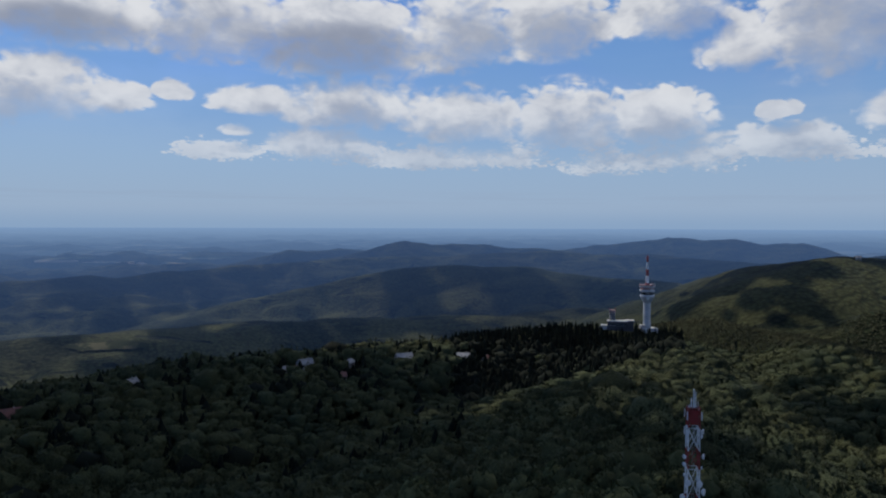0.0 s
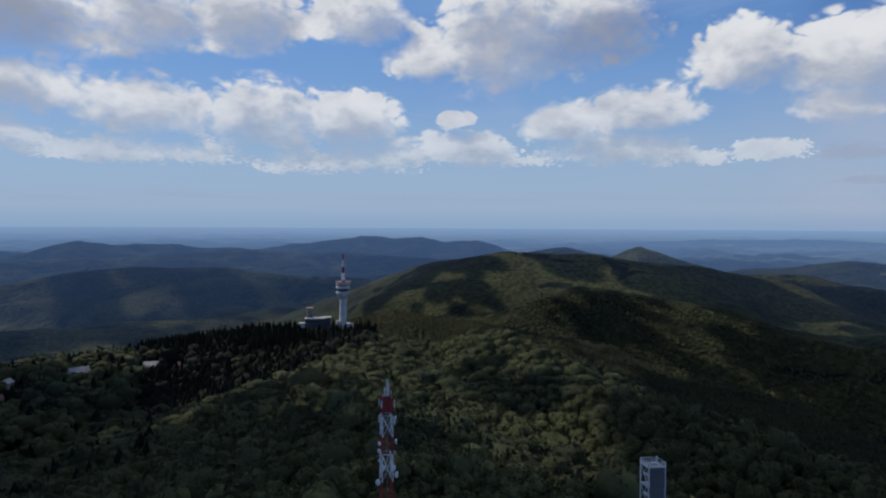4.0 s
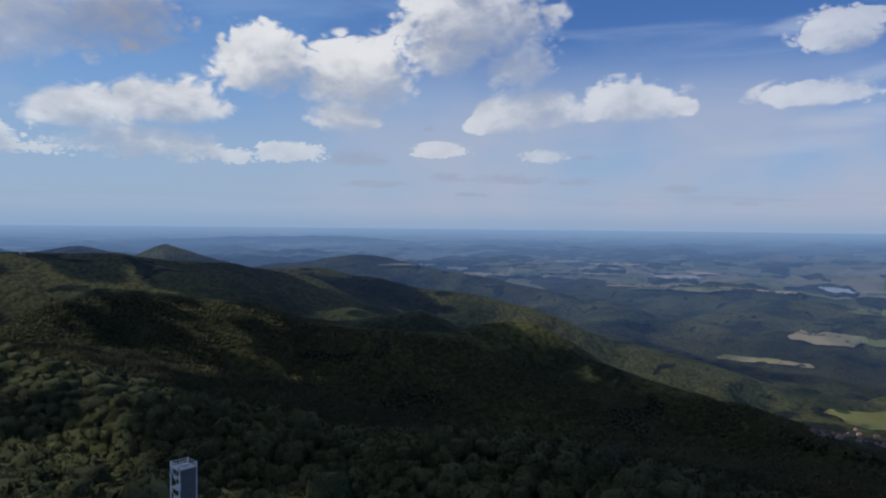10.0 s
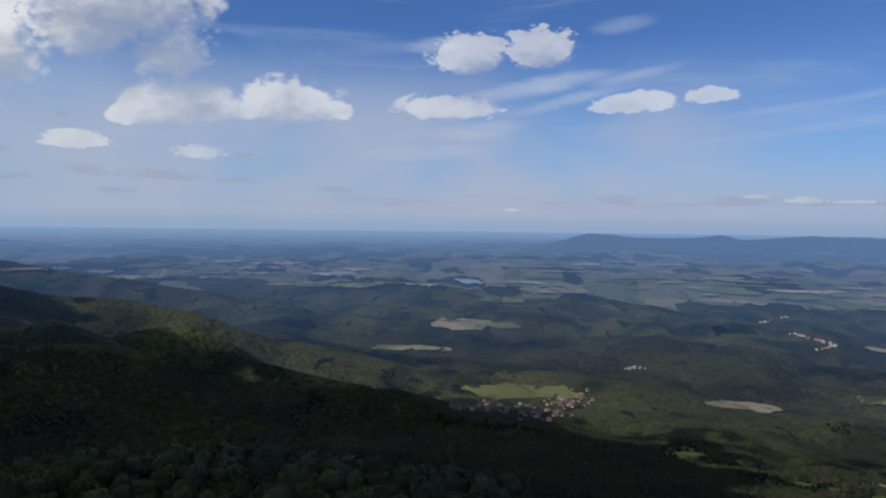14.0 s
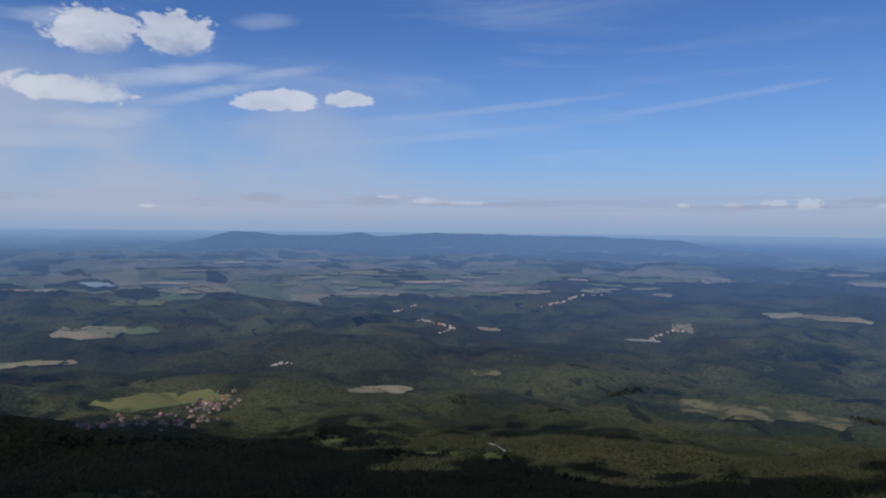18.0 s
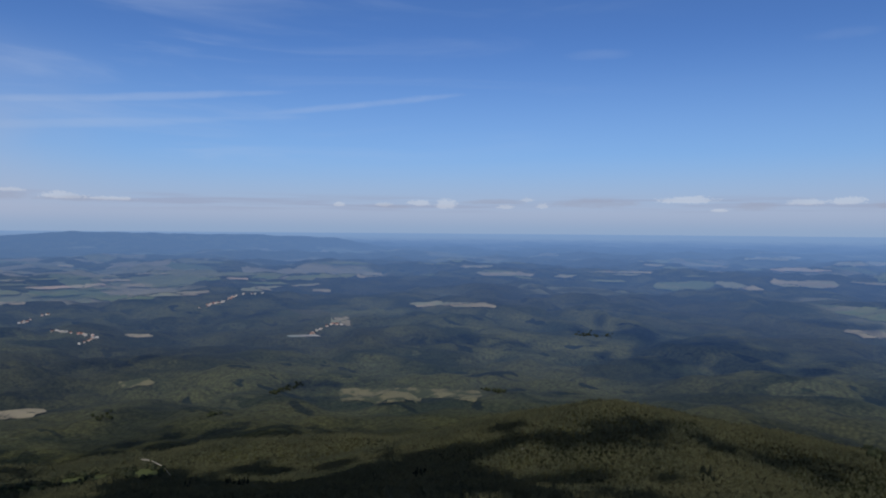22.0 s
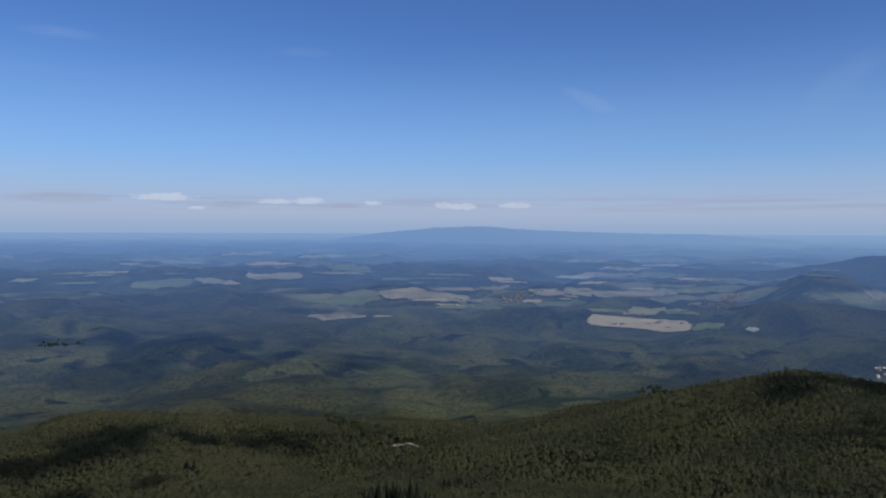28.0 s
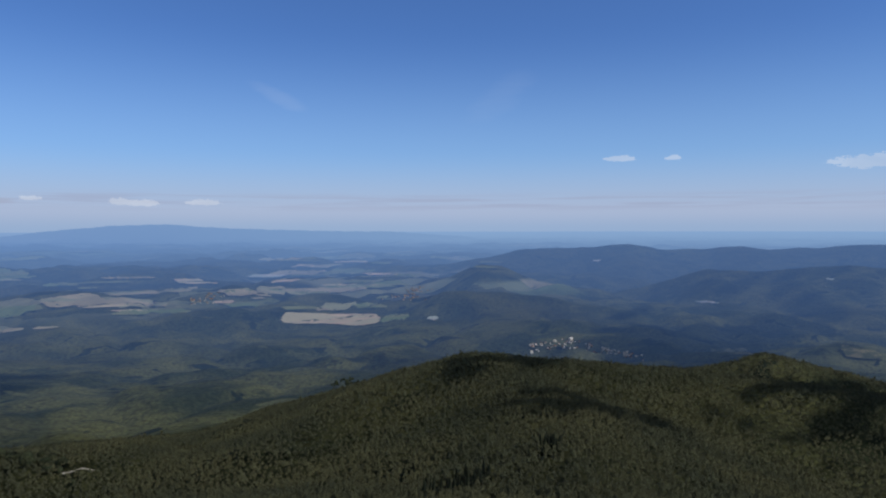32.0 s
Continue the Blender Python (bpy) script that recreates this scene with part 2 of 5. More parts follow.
    wisp = math_node(nt, "MULTIPLY", smooth(nt, wisp, 0.48, 0.8), math_node(nt, "MULTIPLY", smooth(nt, az, 70, 0), smooth(nt, el, 2, 7)))
    clear = mix_col(nt, math_node(nt, "MULTIPLY", wisp, 0.35), clear, (0.42, 0.52, 0.72))
    near = math_node(nt, "MULTIPLY", smooth(nt, az, 5, -60), smooth(nt, el, 16, 5))
    clear = mix_col(nt, math_node(nt, "MULTIPLY", near, 0.75), clear, (0.315, 0.44, 0.60))
    milk = math_node(nt, "MULTIPLY", smooth(nt, az, -72, -38), smooth(nt, az, 18, -6))
    milk = math_node(nt, "MULTIPLY", math_node(nt, "MULTIPLY", milk, smooth(nt, el, 15, 7)), smooth(nt, noise_node(nt, flat, 4.0, 3.0, 0.5), 0.25, 0.6))
    clear = mix_col(nt, math_node(nt, "MULTIPLY", milk, 0.75), clear, (0.415, 0.455, 0.58))
    mist = math_node(nt, "MULTIPLY", smooth(nt, az, -20, -75), smooth(nt, el, 5, 10))
    mist = math_node(nt, "MULTIPLY", mist, smooth(nt, noise_node(nt, flat, 5.0, 4.0, 0.55), 0.3, 0.62, 0.15, 1.0))
    clear = mix_col(nt, math_node(nt, "MULTIPLY", mist, 0.65), clear, (0.18, 0.35, 0.64))
    clear = mix_col(nt, smooth(nt, el, 1.7, -0.2, 0.0, 0.65), clear, (0.22, 0.35, 0.545))
    scrap = math_node(nt, "ADD", heap(nt, az, el, SCRAPS, 1.3), math_node(nt, "MULTIPLY_ADD", noise_node(nt, scaled(nt, way, 1, 1, 3), 40.0, 4.0, 0.6), 3.0, -1.5))
    clear = mix_col(nt, smooth(nt, scrap, -0.2, 1.0, 0.0, 0.5), clear, (0.32, 0.355, 0.47))
    thick = math_node(nt, "MULTIPLY", mask, smooth(nt, el, 2.0, 12.0, 0.45, 0.95))
    thick = math_node(nt, "MULTIPLY", thick, math_node(nt, "MULTIPLY", smooth(nt, az, 85, 110, 1.0, 0.85), smooth(nt, az, -25, -14, 1.0, 0.85)))
    nt.links.new(mix_col(nt, thick, clear, white), bg.inputs[0])
    bg.inputs[1].default_value = 1.0


SKY = 0.085
make_world()
sun = new("sun", bpy.data.lights.new("sun", "SUN"))
sun.data.energy, sun.data.angle, sun.data.color = 2.8, radians(0.53), (1.0, 0.95, 0.86)
a, e = radians(SUN_AZ), radians(SUN_EL)
sun.matrix_world = look((math.sin(a) * math.cos(e) * 900, math.cos(a) * math.cos(e) * 900, 900), (0, 0, 900 - 900 * math.sin(e)))

# ---- materials ----


def material(name, colour, rough=0.8, vary=0.25, scale=1.0, bump=0.2, metal=0.0, second=None, coords="Object", per="object", spec=0.3, big=None, each=None, leaf_gap_shade=False):
    """A surface with grain and patches of a second colour; per: what changes its tone from piece to piece."""
    m = bpy.data.materials.new(name)
    m.use_nodes = True
    nt = m.node_tree
    p = nt.nodes["Principled BSDF"]
    p.inputs["Roughness"].default_value, p.inputs["Metallic"].default_value = rough, metal
    p.inputs["Specular IOR Level"].default_value = spec
    vec = nt.nodes.new("ShaderNodeTexCoord").outputs[coords]
    second = second or tuple(c * 0.6 for c in colour)
    grain = noise_node(nt, vec, scale, 5.0, 0.6)
    patch = noise_node(nt, vec, big or scale * 0.13, 3.0, 0.5)
    col = mix_col(nt, smooth(nt, patch, 0.35, 0.68), colour, second)
    # Shade painted into leaf gaps: low grain darkens the base colour more sharply.
    if leaf_gap_shade:
        grain = smooth(nt, grain, 0.34, 0.64)
    col = mix_col(nt, 1.0, col, mix_grey(nt, grain, 1 - vary, 1 + vary), "MULTIPLY")
    if per == "object":
        rnd = nt.nodes.new("ShaderNodeObjectInfo").outputs["Random"]
    elif per == "island":
        rnd = nt.nodes.new("ShaderNodeNewGeometry").outputs["Random Per Island"]
        col = mix_col(nt, math_node(nt, "MULTIPLY", rnd, 0.5), col, second)
    else:
        rnd = None
    if rnd is not None:
        col = mix_col(nt, 1.0, col, mix_grey(nt, rnd, 1 - (each or vary * 1.2), 1 + (each or vary * 1.2)), "MULTIPLY")
    nt.links.new(col, p.inputs["Base Color"])
    if bump:
        b = nt.nodes.new("ShaderNodeBump")
        b.inputs["Strength"].default_value, b.inputs["Distance"].default_value = min(bump, 1.0), 0.3 / scale * max(bump, 1.0)
        nt.links.new(grain, b.inputs["Height"])
        nt.links.new(b.outputs[0], p.inputs["Normal"])
    return m


def mix_grey(nt, v, lo, hi):
    n = nt.nodes.new("ShaderNodeMapRange")
    nt.links.new(v, n.inputs["Value"])
    n.inputs["From Min"].default_value, n.inputs["From Max"].default_value = 0.0, 1.0
    n.inputs["To Min"].default_value, n.inputs["To Max"].default_value = lo, hi
    comb = nt.nodes.new("ShaderNodeCombineXYZ")
    for i in range(3):
        nt.links.new(n.outputs[0], comb.inputs[i])
    return comb.outputs[0]


HAZE_GLOW = 0.118


def land_material(name, far, base=None):
    """Wooded land seen from the air, laid out on true ground metres (UV); the far backdrop has haze painted on as
    emission.
    """
    m = bpy.data.materials.new(name)
    m.use_nodes = True
    nt = m.node_tree
    p = nt.nodes["Principled BSDF"]
    p.inputs["Roughness"].default_value, p.inputs["Specular IOR Level"].default_value = 0.95, 0.05
    coords = nt.nodes.new("ShaderNodeUVMap")
    coords.uv_map = "ground_metres"
    uv = coords.outputs[0]
    stand = noise_node(nt, uv, 3.1, 4.0, 0.55, 0.4)
    region = noise_node(nt, uv, 0.55, 3.0, 0.5)
    if base is None:
        col = mix_col(nt, smooth(nt, stand, 0.38, 0.62), (0.022, 0.029, 0.015), (0.066, 0.069, 0.028))
        block = noise_node(nt, scaled(nt, uv, 1, 1.6, 1), 5.5, 3.0, 0.5, 0.8)
        col = mix_col(nt, smooth(nt, block, 0.62, 0.65), col, (0.012, 0.018, 0.012))
        col = mix_col(nt, smooth(nt, block, 0.37, 0.34), col, (0.056, 0.061, 0.029))
        col = mix_col(nt, smooth(nt, region, 0.42, 0.62), col, mix_col(nt, 0.55, col, (0.024, 0.023, 0.009)))
    else:
        col = mix_col(nt, smooth(nt, stand, 0.35, 0.65), base, tuple(c * 0.75 for c in base))
        if far and not name.startswith("rough"):
            sep = nt.nodes.new("ShaderNodeSeparateXYZ")
            nt.links.new(uv, sep.inputs[0])
            away = nt.nodes.new("ShaderNodeVectorMath")
            away.operation = "LENGTH"
            nt.links.new(uv, away.inputs[0])
            across = nt.nodes.new("ShaderNodeCombineXYZ")
            nt.links.new(math_node(nt, "MULTIPLY", away.outputs["Value"], 5.0), across.inputs[0])
            nt.links.new(math_node(nt, "MULTIPLY", math_node(nt, "ARCTAN2", sep.outputs[0], sep.outputs[1]), 7.0), across.inputs[1])
            lane = noise_node(nt, across.outputs[0], 1.0, 2.0, 0.4)
            col = mix_col(nt, smooth(nt, lane, 0.50, 0.54), col, (base[0] * 0.72, base[1] * 0.84, base[2] * 0.8))
            col = mix_col(nt, smooth(nt, noise_node(nt, scaled(nt, uv, 1, 1, 1), 11.0, 3.0, 0.5), 0.66, 0.69), col, (0.03, 0.042, 0.018))
        if name.startswith("rough"):
            col = mix_col(nt, smooth(nt, noise_node(nt, uv, 13.0, 6.0, 0.65), 0.43, 0.55), col, (0.042, 0.047, 0.021))
    crowns = nt.nodes.new("ShaderNodeTexVoronoi")
    crowns.inputs["Scale"].default_value = 95.0
    nt.links.new(uv, crowns.inputs["Vector"])
    clump = noise_node(nt, uv, 38.0, 5.0, 0.65)
    if base is None:
        # Painted shade: crown centres lightened, gaps between crowns darkened in the colour.
        col = mix_col(nt, 1.0, col, mix_grey(nt, crowns.outputs["Distance"], 1.35, 0.45), "MULTIPLY")
        col = mix_col(nt, 1.0, col, mix_grey(nt, clump, 0.6, 1.4), "MULTIPLY")
    else:
        col = mix_col(nt, 1.0, col, mix_grey(nt, clump, 0.8, 1.2), "MULTIPLY")
    if far and base is None:
        # The mosaic of tilled land and meadow on the far plain.
        open_land = math_node(nt, "SUBTRACT", noise_node(nt, scaled(nt, uv, 1, 1, 1), 0.23, 4.0, 0.6, 0.3), 0.06)
        for az, km, wide in ((90, 8.5, 5.5), (116, 8.0, 4.5), (197, 6.0, 3.0), (62, 11, 4)):
            gap = nt.nodes.new("ShaderNodeVectorMath")
            gap.operation = "DISTANCE"
            nt.links.new(uv, gap.inputs[0])
            gap.inputs[1].default_value = (km * math.sin(radians(az)), km * math.cos(radians(az)), 0)
            open_land = math_node(nt, "ADD", open_land, smooth(nt, gap.outputs["Value"], wide, wide * 0.3, 0.0, 0.13))
        plot = nt.nodes.new("ShaderNodeTexVoronoi")
        plot.inputs["Scale"].default_value, plot.distance, plot.inputs["Randomness"].default_value = 2.3, "CHEBYCHEV", 0.9
        bend = nt.nodes.new("ShaderNodeVectorMath")
        bend.operation = "MULTIPLY_ADD"
        nt.links.new(noise_colour(nt, uv, 0.5, 2.0), bend.inputs[0])
        bend.inputs[1].default_value = (0.9, 0.9, 0.0)
        nt.links.new(scaled(nt, uv, 0.55, 1.2, 1), bend.inputs[2])
        nt.links.new(bend.outputs[0], plot.inputs["Vector"])
        psep = nt.nodes.new("ShaderNodeSeparateColor")
        nt.links.new(plot.outputs["Color"], psep.inputs[0])
        crop = mix_col(nt, psep.outputs[0], (0.085, 0.11, 0.056), (0.19, 0.17, 0.12))
        some = math_node(nt, "MULTIPLY", smooth(nt, open_land, 0.47, 0.52), smooth(nt, psep.outputs[1], 0.34, 0.38))
        length = nt.nodes.new("ShaderNodeVectorMath")
        length.operation = "LENGTH"
        nt.links.new(uv, length.inputs[0])
        some = math_node(nt, "MULTIPLY", some, smooth(nt, length.outputs["Value"], 3.6, 5.0))
        height = nt.nodes.new("ShaderNodeUVMap")
        height.uv_map = "relief"
        hsep = nt.nodes.new("ShaderNodeSeparateXYZ")
        nt.links.new(height.outputs[0], hsep.inputs[0])
        some = math_node(nt, "MULTIPLY", some, smooth(nt, hsep.outputs[0], 0.75, 0.45))
        col = mix_col(nt, some, col, crop)
    nt.links.new(col, p.inputs["Base Color"])
    b = nt.nodes.new("ShaderNodeBump")
    b.inputs["Strength"].default_value, b.inputs["Distance"].default_value = (0.9, 5.0) if base is None else (0.2, 0.5)
    h = math_node(nt, "SUBTRACT", clump, math_node(nt, "MULTIPLY", crowns.outputs["Distance"], 0.6))
    nt.links.new(h, b.inputs["Height"])
    if base is None:
        folds = nt.nodes.new("ShaderNodeBump")
        folds.inputs["Strength"].default_value, folds.inputs["Distance"].default_value = 1.0, 42.0
        nt.links.new(noise_node(nt, uv, 3.0, 4.0, 0.55, 0.6), folds.inputs["Height"])
        nt.links.new(folds.outputs[0], b.inputs["Normal"])
    nt.links.new(b.outputs[0], p.inputs["Normal"])
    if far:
        # Haze painted as bluish emission, mixed in more with distance.
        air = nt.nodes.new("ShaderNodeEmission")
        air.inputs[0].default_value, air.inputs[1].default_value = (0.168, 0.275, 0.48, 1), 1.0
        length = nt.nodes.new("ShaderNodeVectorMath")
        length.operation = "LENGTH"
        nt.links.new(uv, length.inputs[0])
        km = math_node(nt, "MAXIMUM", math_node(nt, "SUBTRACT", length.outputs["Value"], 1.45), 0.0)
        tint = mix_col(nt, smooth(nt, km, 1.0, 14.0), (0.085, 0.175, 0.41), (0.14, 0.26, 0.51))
        # the painted haze is paler on the sun's side
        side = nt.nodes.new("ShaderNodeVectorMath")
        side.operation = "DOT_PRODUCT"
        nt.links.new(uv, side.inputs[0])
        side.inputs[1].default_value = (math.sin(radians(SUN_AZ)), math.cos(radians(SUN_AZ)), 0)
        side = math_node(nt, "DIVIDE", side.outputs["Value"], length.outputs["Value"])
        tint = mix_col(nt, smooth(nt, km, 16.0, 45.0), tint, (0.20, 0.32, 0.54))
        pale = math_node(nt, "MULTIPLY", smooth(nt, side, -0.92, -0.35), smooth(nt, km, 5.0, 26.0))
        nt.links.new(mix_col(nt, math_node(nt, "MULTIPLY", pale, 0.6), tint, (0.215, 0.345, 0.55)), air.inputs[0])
        # and it is mixed in more strongly over the southern basin
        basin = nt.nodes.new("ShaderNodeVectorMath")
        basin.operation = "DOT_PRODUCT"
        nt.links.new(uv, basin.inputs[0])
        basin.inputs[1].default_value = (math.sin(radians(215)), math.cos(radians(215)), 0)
        dense = smooth(nt, math_node(nt, "DIVIDE", basin.outputs["Value"], length.outputs["Value"]), -0.45, 0.75, HAZE_GLOW * 0.8, HAZE_GLOW * 1.3)
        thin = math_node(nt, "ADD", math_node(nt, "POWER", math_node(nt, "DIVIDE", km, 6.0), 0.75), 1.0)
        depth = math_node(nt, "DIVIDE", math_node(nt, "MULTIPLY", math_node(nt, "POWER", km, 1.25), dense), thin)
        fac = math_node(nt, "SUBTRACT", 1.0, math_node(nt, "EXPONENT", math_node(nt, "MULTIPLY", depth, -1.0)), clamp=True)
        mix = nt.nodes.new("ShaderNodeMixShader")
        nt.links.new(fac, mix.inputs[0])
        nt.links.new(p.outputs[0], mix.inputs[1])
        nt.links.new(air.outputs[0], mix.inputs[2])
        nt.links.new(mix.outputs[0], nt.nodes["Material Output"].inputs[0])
    return m


M_LAND = land_material("wooded_ground", False)
M_FAR = land_material("far_land_haze_glow", True)
M_LEAF = material("broad_leaves", (0.088, 0.091, 0.037), 0.85, 0.3, 1.4, 2.2, second=(0.050, 0.063, 0.028), per="object", big=0.02, spec=0.1, leaf_gap_shade=True)
M_WOOD = material("wood_canopy", (0.094, 0.096, 0.040), 0.9, 0.3, 1.25, 2.2, second=(0.054, 0.066, 0.033), per="island", big=0.012, spec=0.1, each=0.3, leaf_gap_shade=True)
M_HILLWOOD = material("hillside_canopy", (0.074, 0.073, 0.036), 0.9, 0.32, 0.9, 2.5, second=(0.044, 0.049, 0.028), per="island", big=0.01, spec=0.1, each=0.2, leaf_gap_shade=True)
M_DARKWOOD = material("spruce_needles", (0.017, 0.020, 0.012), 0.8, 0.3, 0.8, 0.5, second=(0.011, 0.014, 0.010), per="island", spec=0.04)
M_HEDGE = material("hedge_leaves", (0.038, 0.043, 0.022), 0.9, 0.3, 0.8, 1.5, second=(0.022, 0.028, 0.016), per="island", spec=0.05, leaf_gap_shade=True)
M_BARK = material("bark", (0.09, 0.075, 0.055), 0.9, 0.3, 3.0, 0.5)
M_CONCRETE = material("pale_concrete", (0.55, 0.54, 0.52), 0.85, 0.1, 1.2, 0.15, second=(0.38, 0.375, 0.36))
M_WHITE = material("white_paint", (0.74, 0.74, 0.72), 0.5, 0.08, 2.0, 0.1, second=(0.66, 0.655, 0.635))
M_RED = material("red_paint", (0.33, 0.042, 0.036), 0.6, 0.15, 2.0, 0.1, second=(0.25, 0.045, 0.04))
M_PINK = material("faded_red_paint", (0.40, 0.22, 0.20), 0.6, 0.15, 1.5, 0.1, second=(0.36, 0.27, 0.25))
# Dark wall grey: the station's shadow side is put into the colour.
M_DIMWALL = material("shade_dark_wall", (0.13, 0.125, 0.13), 0.9, 0.2, 0.5, 0.1)
M_STEEL = material("galvanised_steel", (0.45, 0.46, 0.47), 0.45, 0.12, 3.0, 0.1, metal=0.6)
M_SHEET = material("grey_sheet", (0.15, 0.15, 0.15), 0.55, 0.12, 1.5, 0.1, second=(0.12, 0.12, 0.12))
M_GLASS = material("dark_glass", (0.02, 0.025, 0.03), 0.12, 0.1, 1.0, 0.0, spec=0.6)
M_PLASTER = material("pale_plaster", (0.50, 0.47, 0.43), 0.9, 0.18, 0.6, 0.1)
M_TILE = material("clay_tile", (0.25, 0.115, 0.09), 0.85, 0.3, 0.9, 0.3, second=(0.17, 0.09, 0.075))
M_CLOUD = material("cloud", (0.85, 0.86, 0.88), 1.0, 0.03, 0.02, 0.0, spec=0.0)
M_ROAD = material("pale_track", (0.27, 0.245, 0.205), 0.95, 0.15, 0.3, 0.1)

# ---- mesh helpers ----


def arrays_mesh(name, verts, faces, mat, smooth_faces=True, uvs=None, relief=None):
    """A mesh from arrays of places and equal-sided faces."""
    verts, faces = np.asarray(verts, float), np.asarray(faces, int)
    me = bpy.data.meshes.new(name)
    n, k = faces.shape
    me.vertices.add(len(verts))
    me.vertices.foreach_set("co", verts.astype(np.float32).ravel())
    me.loops.add(n * k)
    me.loops.foreach_set("vertex_index", faces.astype(np.int32).ravel())
    me.polygons.add(n)
    me.polygons.foreach_set("loop_start", np.arange(0, n * k, k, dtype=np.int32))
    me.polygons.foreach_set("use_smooth", np.full(n, smooth_faces))
    me.update(calc_edges=True)
    if uvs is not None:
        layer = me.uv_layers.new(name="ground_metres")
        layer.data.foreach_set("uv", np.asarray(uvs, np.float32)[faces.ravel()].ravel())
    if relief is not None:
        layer = me.uv_layers.new(name="relief")
        layer.data.foreach_set("uv", np.repeat(np.asarray(relief, np.float32)[faces.ravel()], 2))
    me.validate()
    me.materials.append(mat)
    return me


def part(name, bm, mat, parent=None, label=""):
    me = bpy.data.meshes.new(name)
    bm.to_mesh(me)
    bm.free()
    me.materials.append(mat)
    ob = new(name, me)
    if parent is not None:
        ob.parent = parent
    return tagged(ob, label)


def box(bm, size, at=(0, 0, 0), turn=0.0, bevel=0.0):
    m = Matrix.Translation(at) @ Matrix.Rotation(turn, 4, "Z") @ Matrix.Diagonal((*size, 1))
    made = bmesh.ops.create_cube(bm, size=1, matrix=m)["verts"]
    if bevel:
        edges = {e for v in made for e in v.link_edges}
        bmesh.ops.bevel(bm, geom=list(edges), offset=bevel, segments=1, affect="EDGES")
    return bm


def bar(bm, a, b, r, sides=6):
    a, b = Vector(a), Vector(b)
    turn = (b - a).to_track_quat("Z", "Y").to_matrix().to_4x4()
    m = Matrix.Translation((a + b) / 2) @ turn
    bmesh.ops.create_cone(bm, cap_ends=True, segments=sides, radius1=r, radius2=r, depth=(b - a).length, matrix=m)
    return bm


def lathe(bm, profile, sides=32):
    """A body of revolution from (radius, height) pairs, closed at both ends."""
    rings = [[bm.verts.new((r * math.cos(2 * math.pi * i / sides), r * math.sin(2 * math.pi * i / sides), z)) for i in range(sides)] for r, z in profile]
    for lo, hi in zip(rings, rings[1:]):
        for i in range(sides):
            bm.faces.new((lo[i], lo[(i + 1) % sides], hi[(i + 1) % sides], hi[i]))
    bm.faces.new(rings[0][::-1])
    bm.faces.new(rings[-1])
    return bm


def thing(name, at, label, category, group="", turn=0.0):
    ob = new(name)
    ob.matrix_basis = pose(*at, 0, 0, turn)
    return tagged(ob, label, category, group)


# ---- the land ----
NEAR, SPAN, DEPTH = 2000.0, 2700.0, 450.0
HAZY = 1400.0


def true_range(r):
    """Ground metres for a range in the scene: past NEAR the distance is drawn together, along lines from the eye."""
    s = np.clip((r - NEAR) / SPAN, 0, 0.985)
    return np.where(r < NEAR, r, NEAR + SPAN * s / (1 - s))




def fbm(x, y, octaves=4, seed=0.0):
    """Smooth value noise, about -1 to 1."""
    total, amp = np.zeros_like(x), 1.0
    for k in range(octaves):
        xi, yi = np.floor(x), np.floor(y)
        fx, fy = x - xi, y - yi
        fx, fy = fx * fx * (3 - 2 * fx), fy * fy * (3 - 2 * fy)

        def lattice(i, j):
            v = np.sin(i * 127.1 + j * 311.7 + (seed + k) * 74.7) * 43758.5453
            return (v - np.floor(v)) * 2 - 1

        top = lattice(xi, yi) * (1 - fx) + lattice(xi + 1, yi) * fx
        low = lattice(xi, yi + 1) * (1 - fx) + lattice(xi + 1, yi + 1) * fx
        total += amp * (top * (1 - fy) + low * fy)
        x, y, amp = x * 2.03 + 17.3, y * 2.03 - 9.1, amp * 0.5
    return total


RIDGES = []


def ridge(slope, rounding, cover, *points):
    """A crest through (azimuth, range, elevation angle of its skyline), falling off to both sides; cover: height of the trees on it."""
    line = []
    for az, r, el in points:
        d = float(true_range(np.array(r, float)))
        line.append((d * math.sin(radians(az)), d * math.cos(radians(az)), EYE + d * math.tan(radians(el)) - cover))
    RIDGES.append((slope, rounding, line))


# far hills
ridge(0.22, 20, 0, (-18, 3820, -3.3), (-13.8, 3820, -2.31), (-12.5, 3820, -1.86), (-10.9, 3820, -2.19), (-8.4, 3870, -1.9), (-6, 3870, -2.1))
ridge(0.22, 15, 0, (-9, 3720, -2.6), (-5.7, 3720, -1.88), (-3.9, 3720, -1.41), (-2.9, 3720, -1.25), (-1.1, 3720, -1.5), (1.9, 3770, -1.42), (4.4, 3770, -1.71), (10.3, 3770, -1.94))
ridge(0.22, 15, 0, (9.5, 3920, -2.1), (12.1, 3870, -1.47), (14.7, 3870, -1.31), (17.8, 3870, -0.82), (20.2, 3870, -1.08), (22.6, 3870, -0.95), (24.5, 3870, -1.28), (27.2, 3870, -1.18), (29, 3870, -1.66), (31.5, 3870, -2.3))
ridge(0.22, 20, 0, (36, 4300, -1.4), (44.6, 4300, -0.98), (51.4, 4300, -0.86), (56.1, 4300, -0.98), (59, 4300, -1.25))
ridge(0.2, 12, 0, (98.6, 4300, -0.85), (100.5, 4300, -0.26), (102.5, 4300, -0.27), (104.5, 4300, -0.52), (108.3, 4300, -0.54), (110.5, 4300, -0.22), (112, 4300, -0.55), (116.7, 4300, -0.25), (121.7, 4300, -0.29), (130.4, 4300, -0.43), (136, 4300, -0.6))
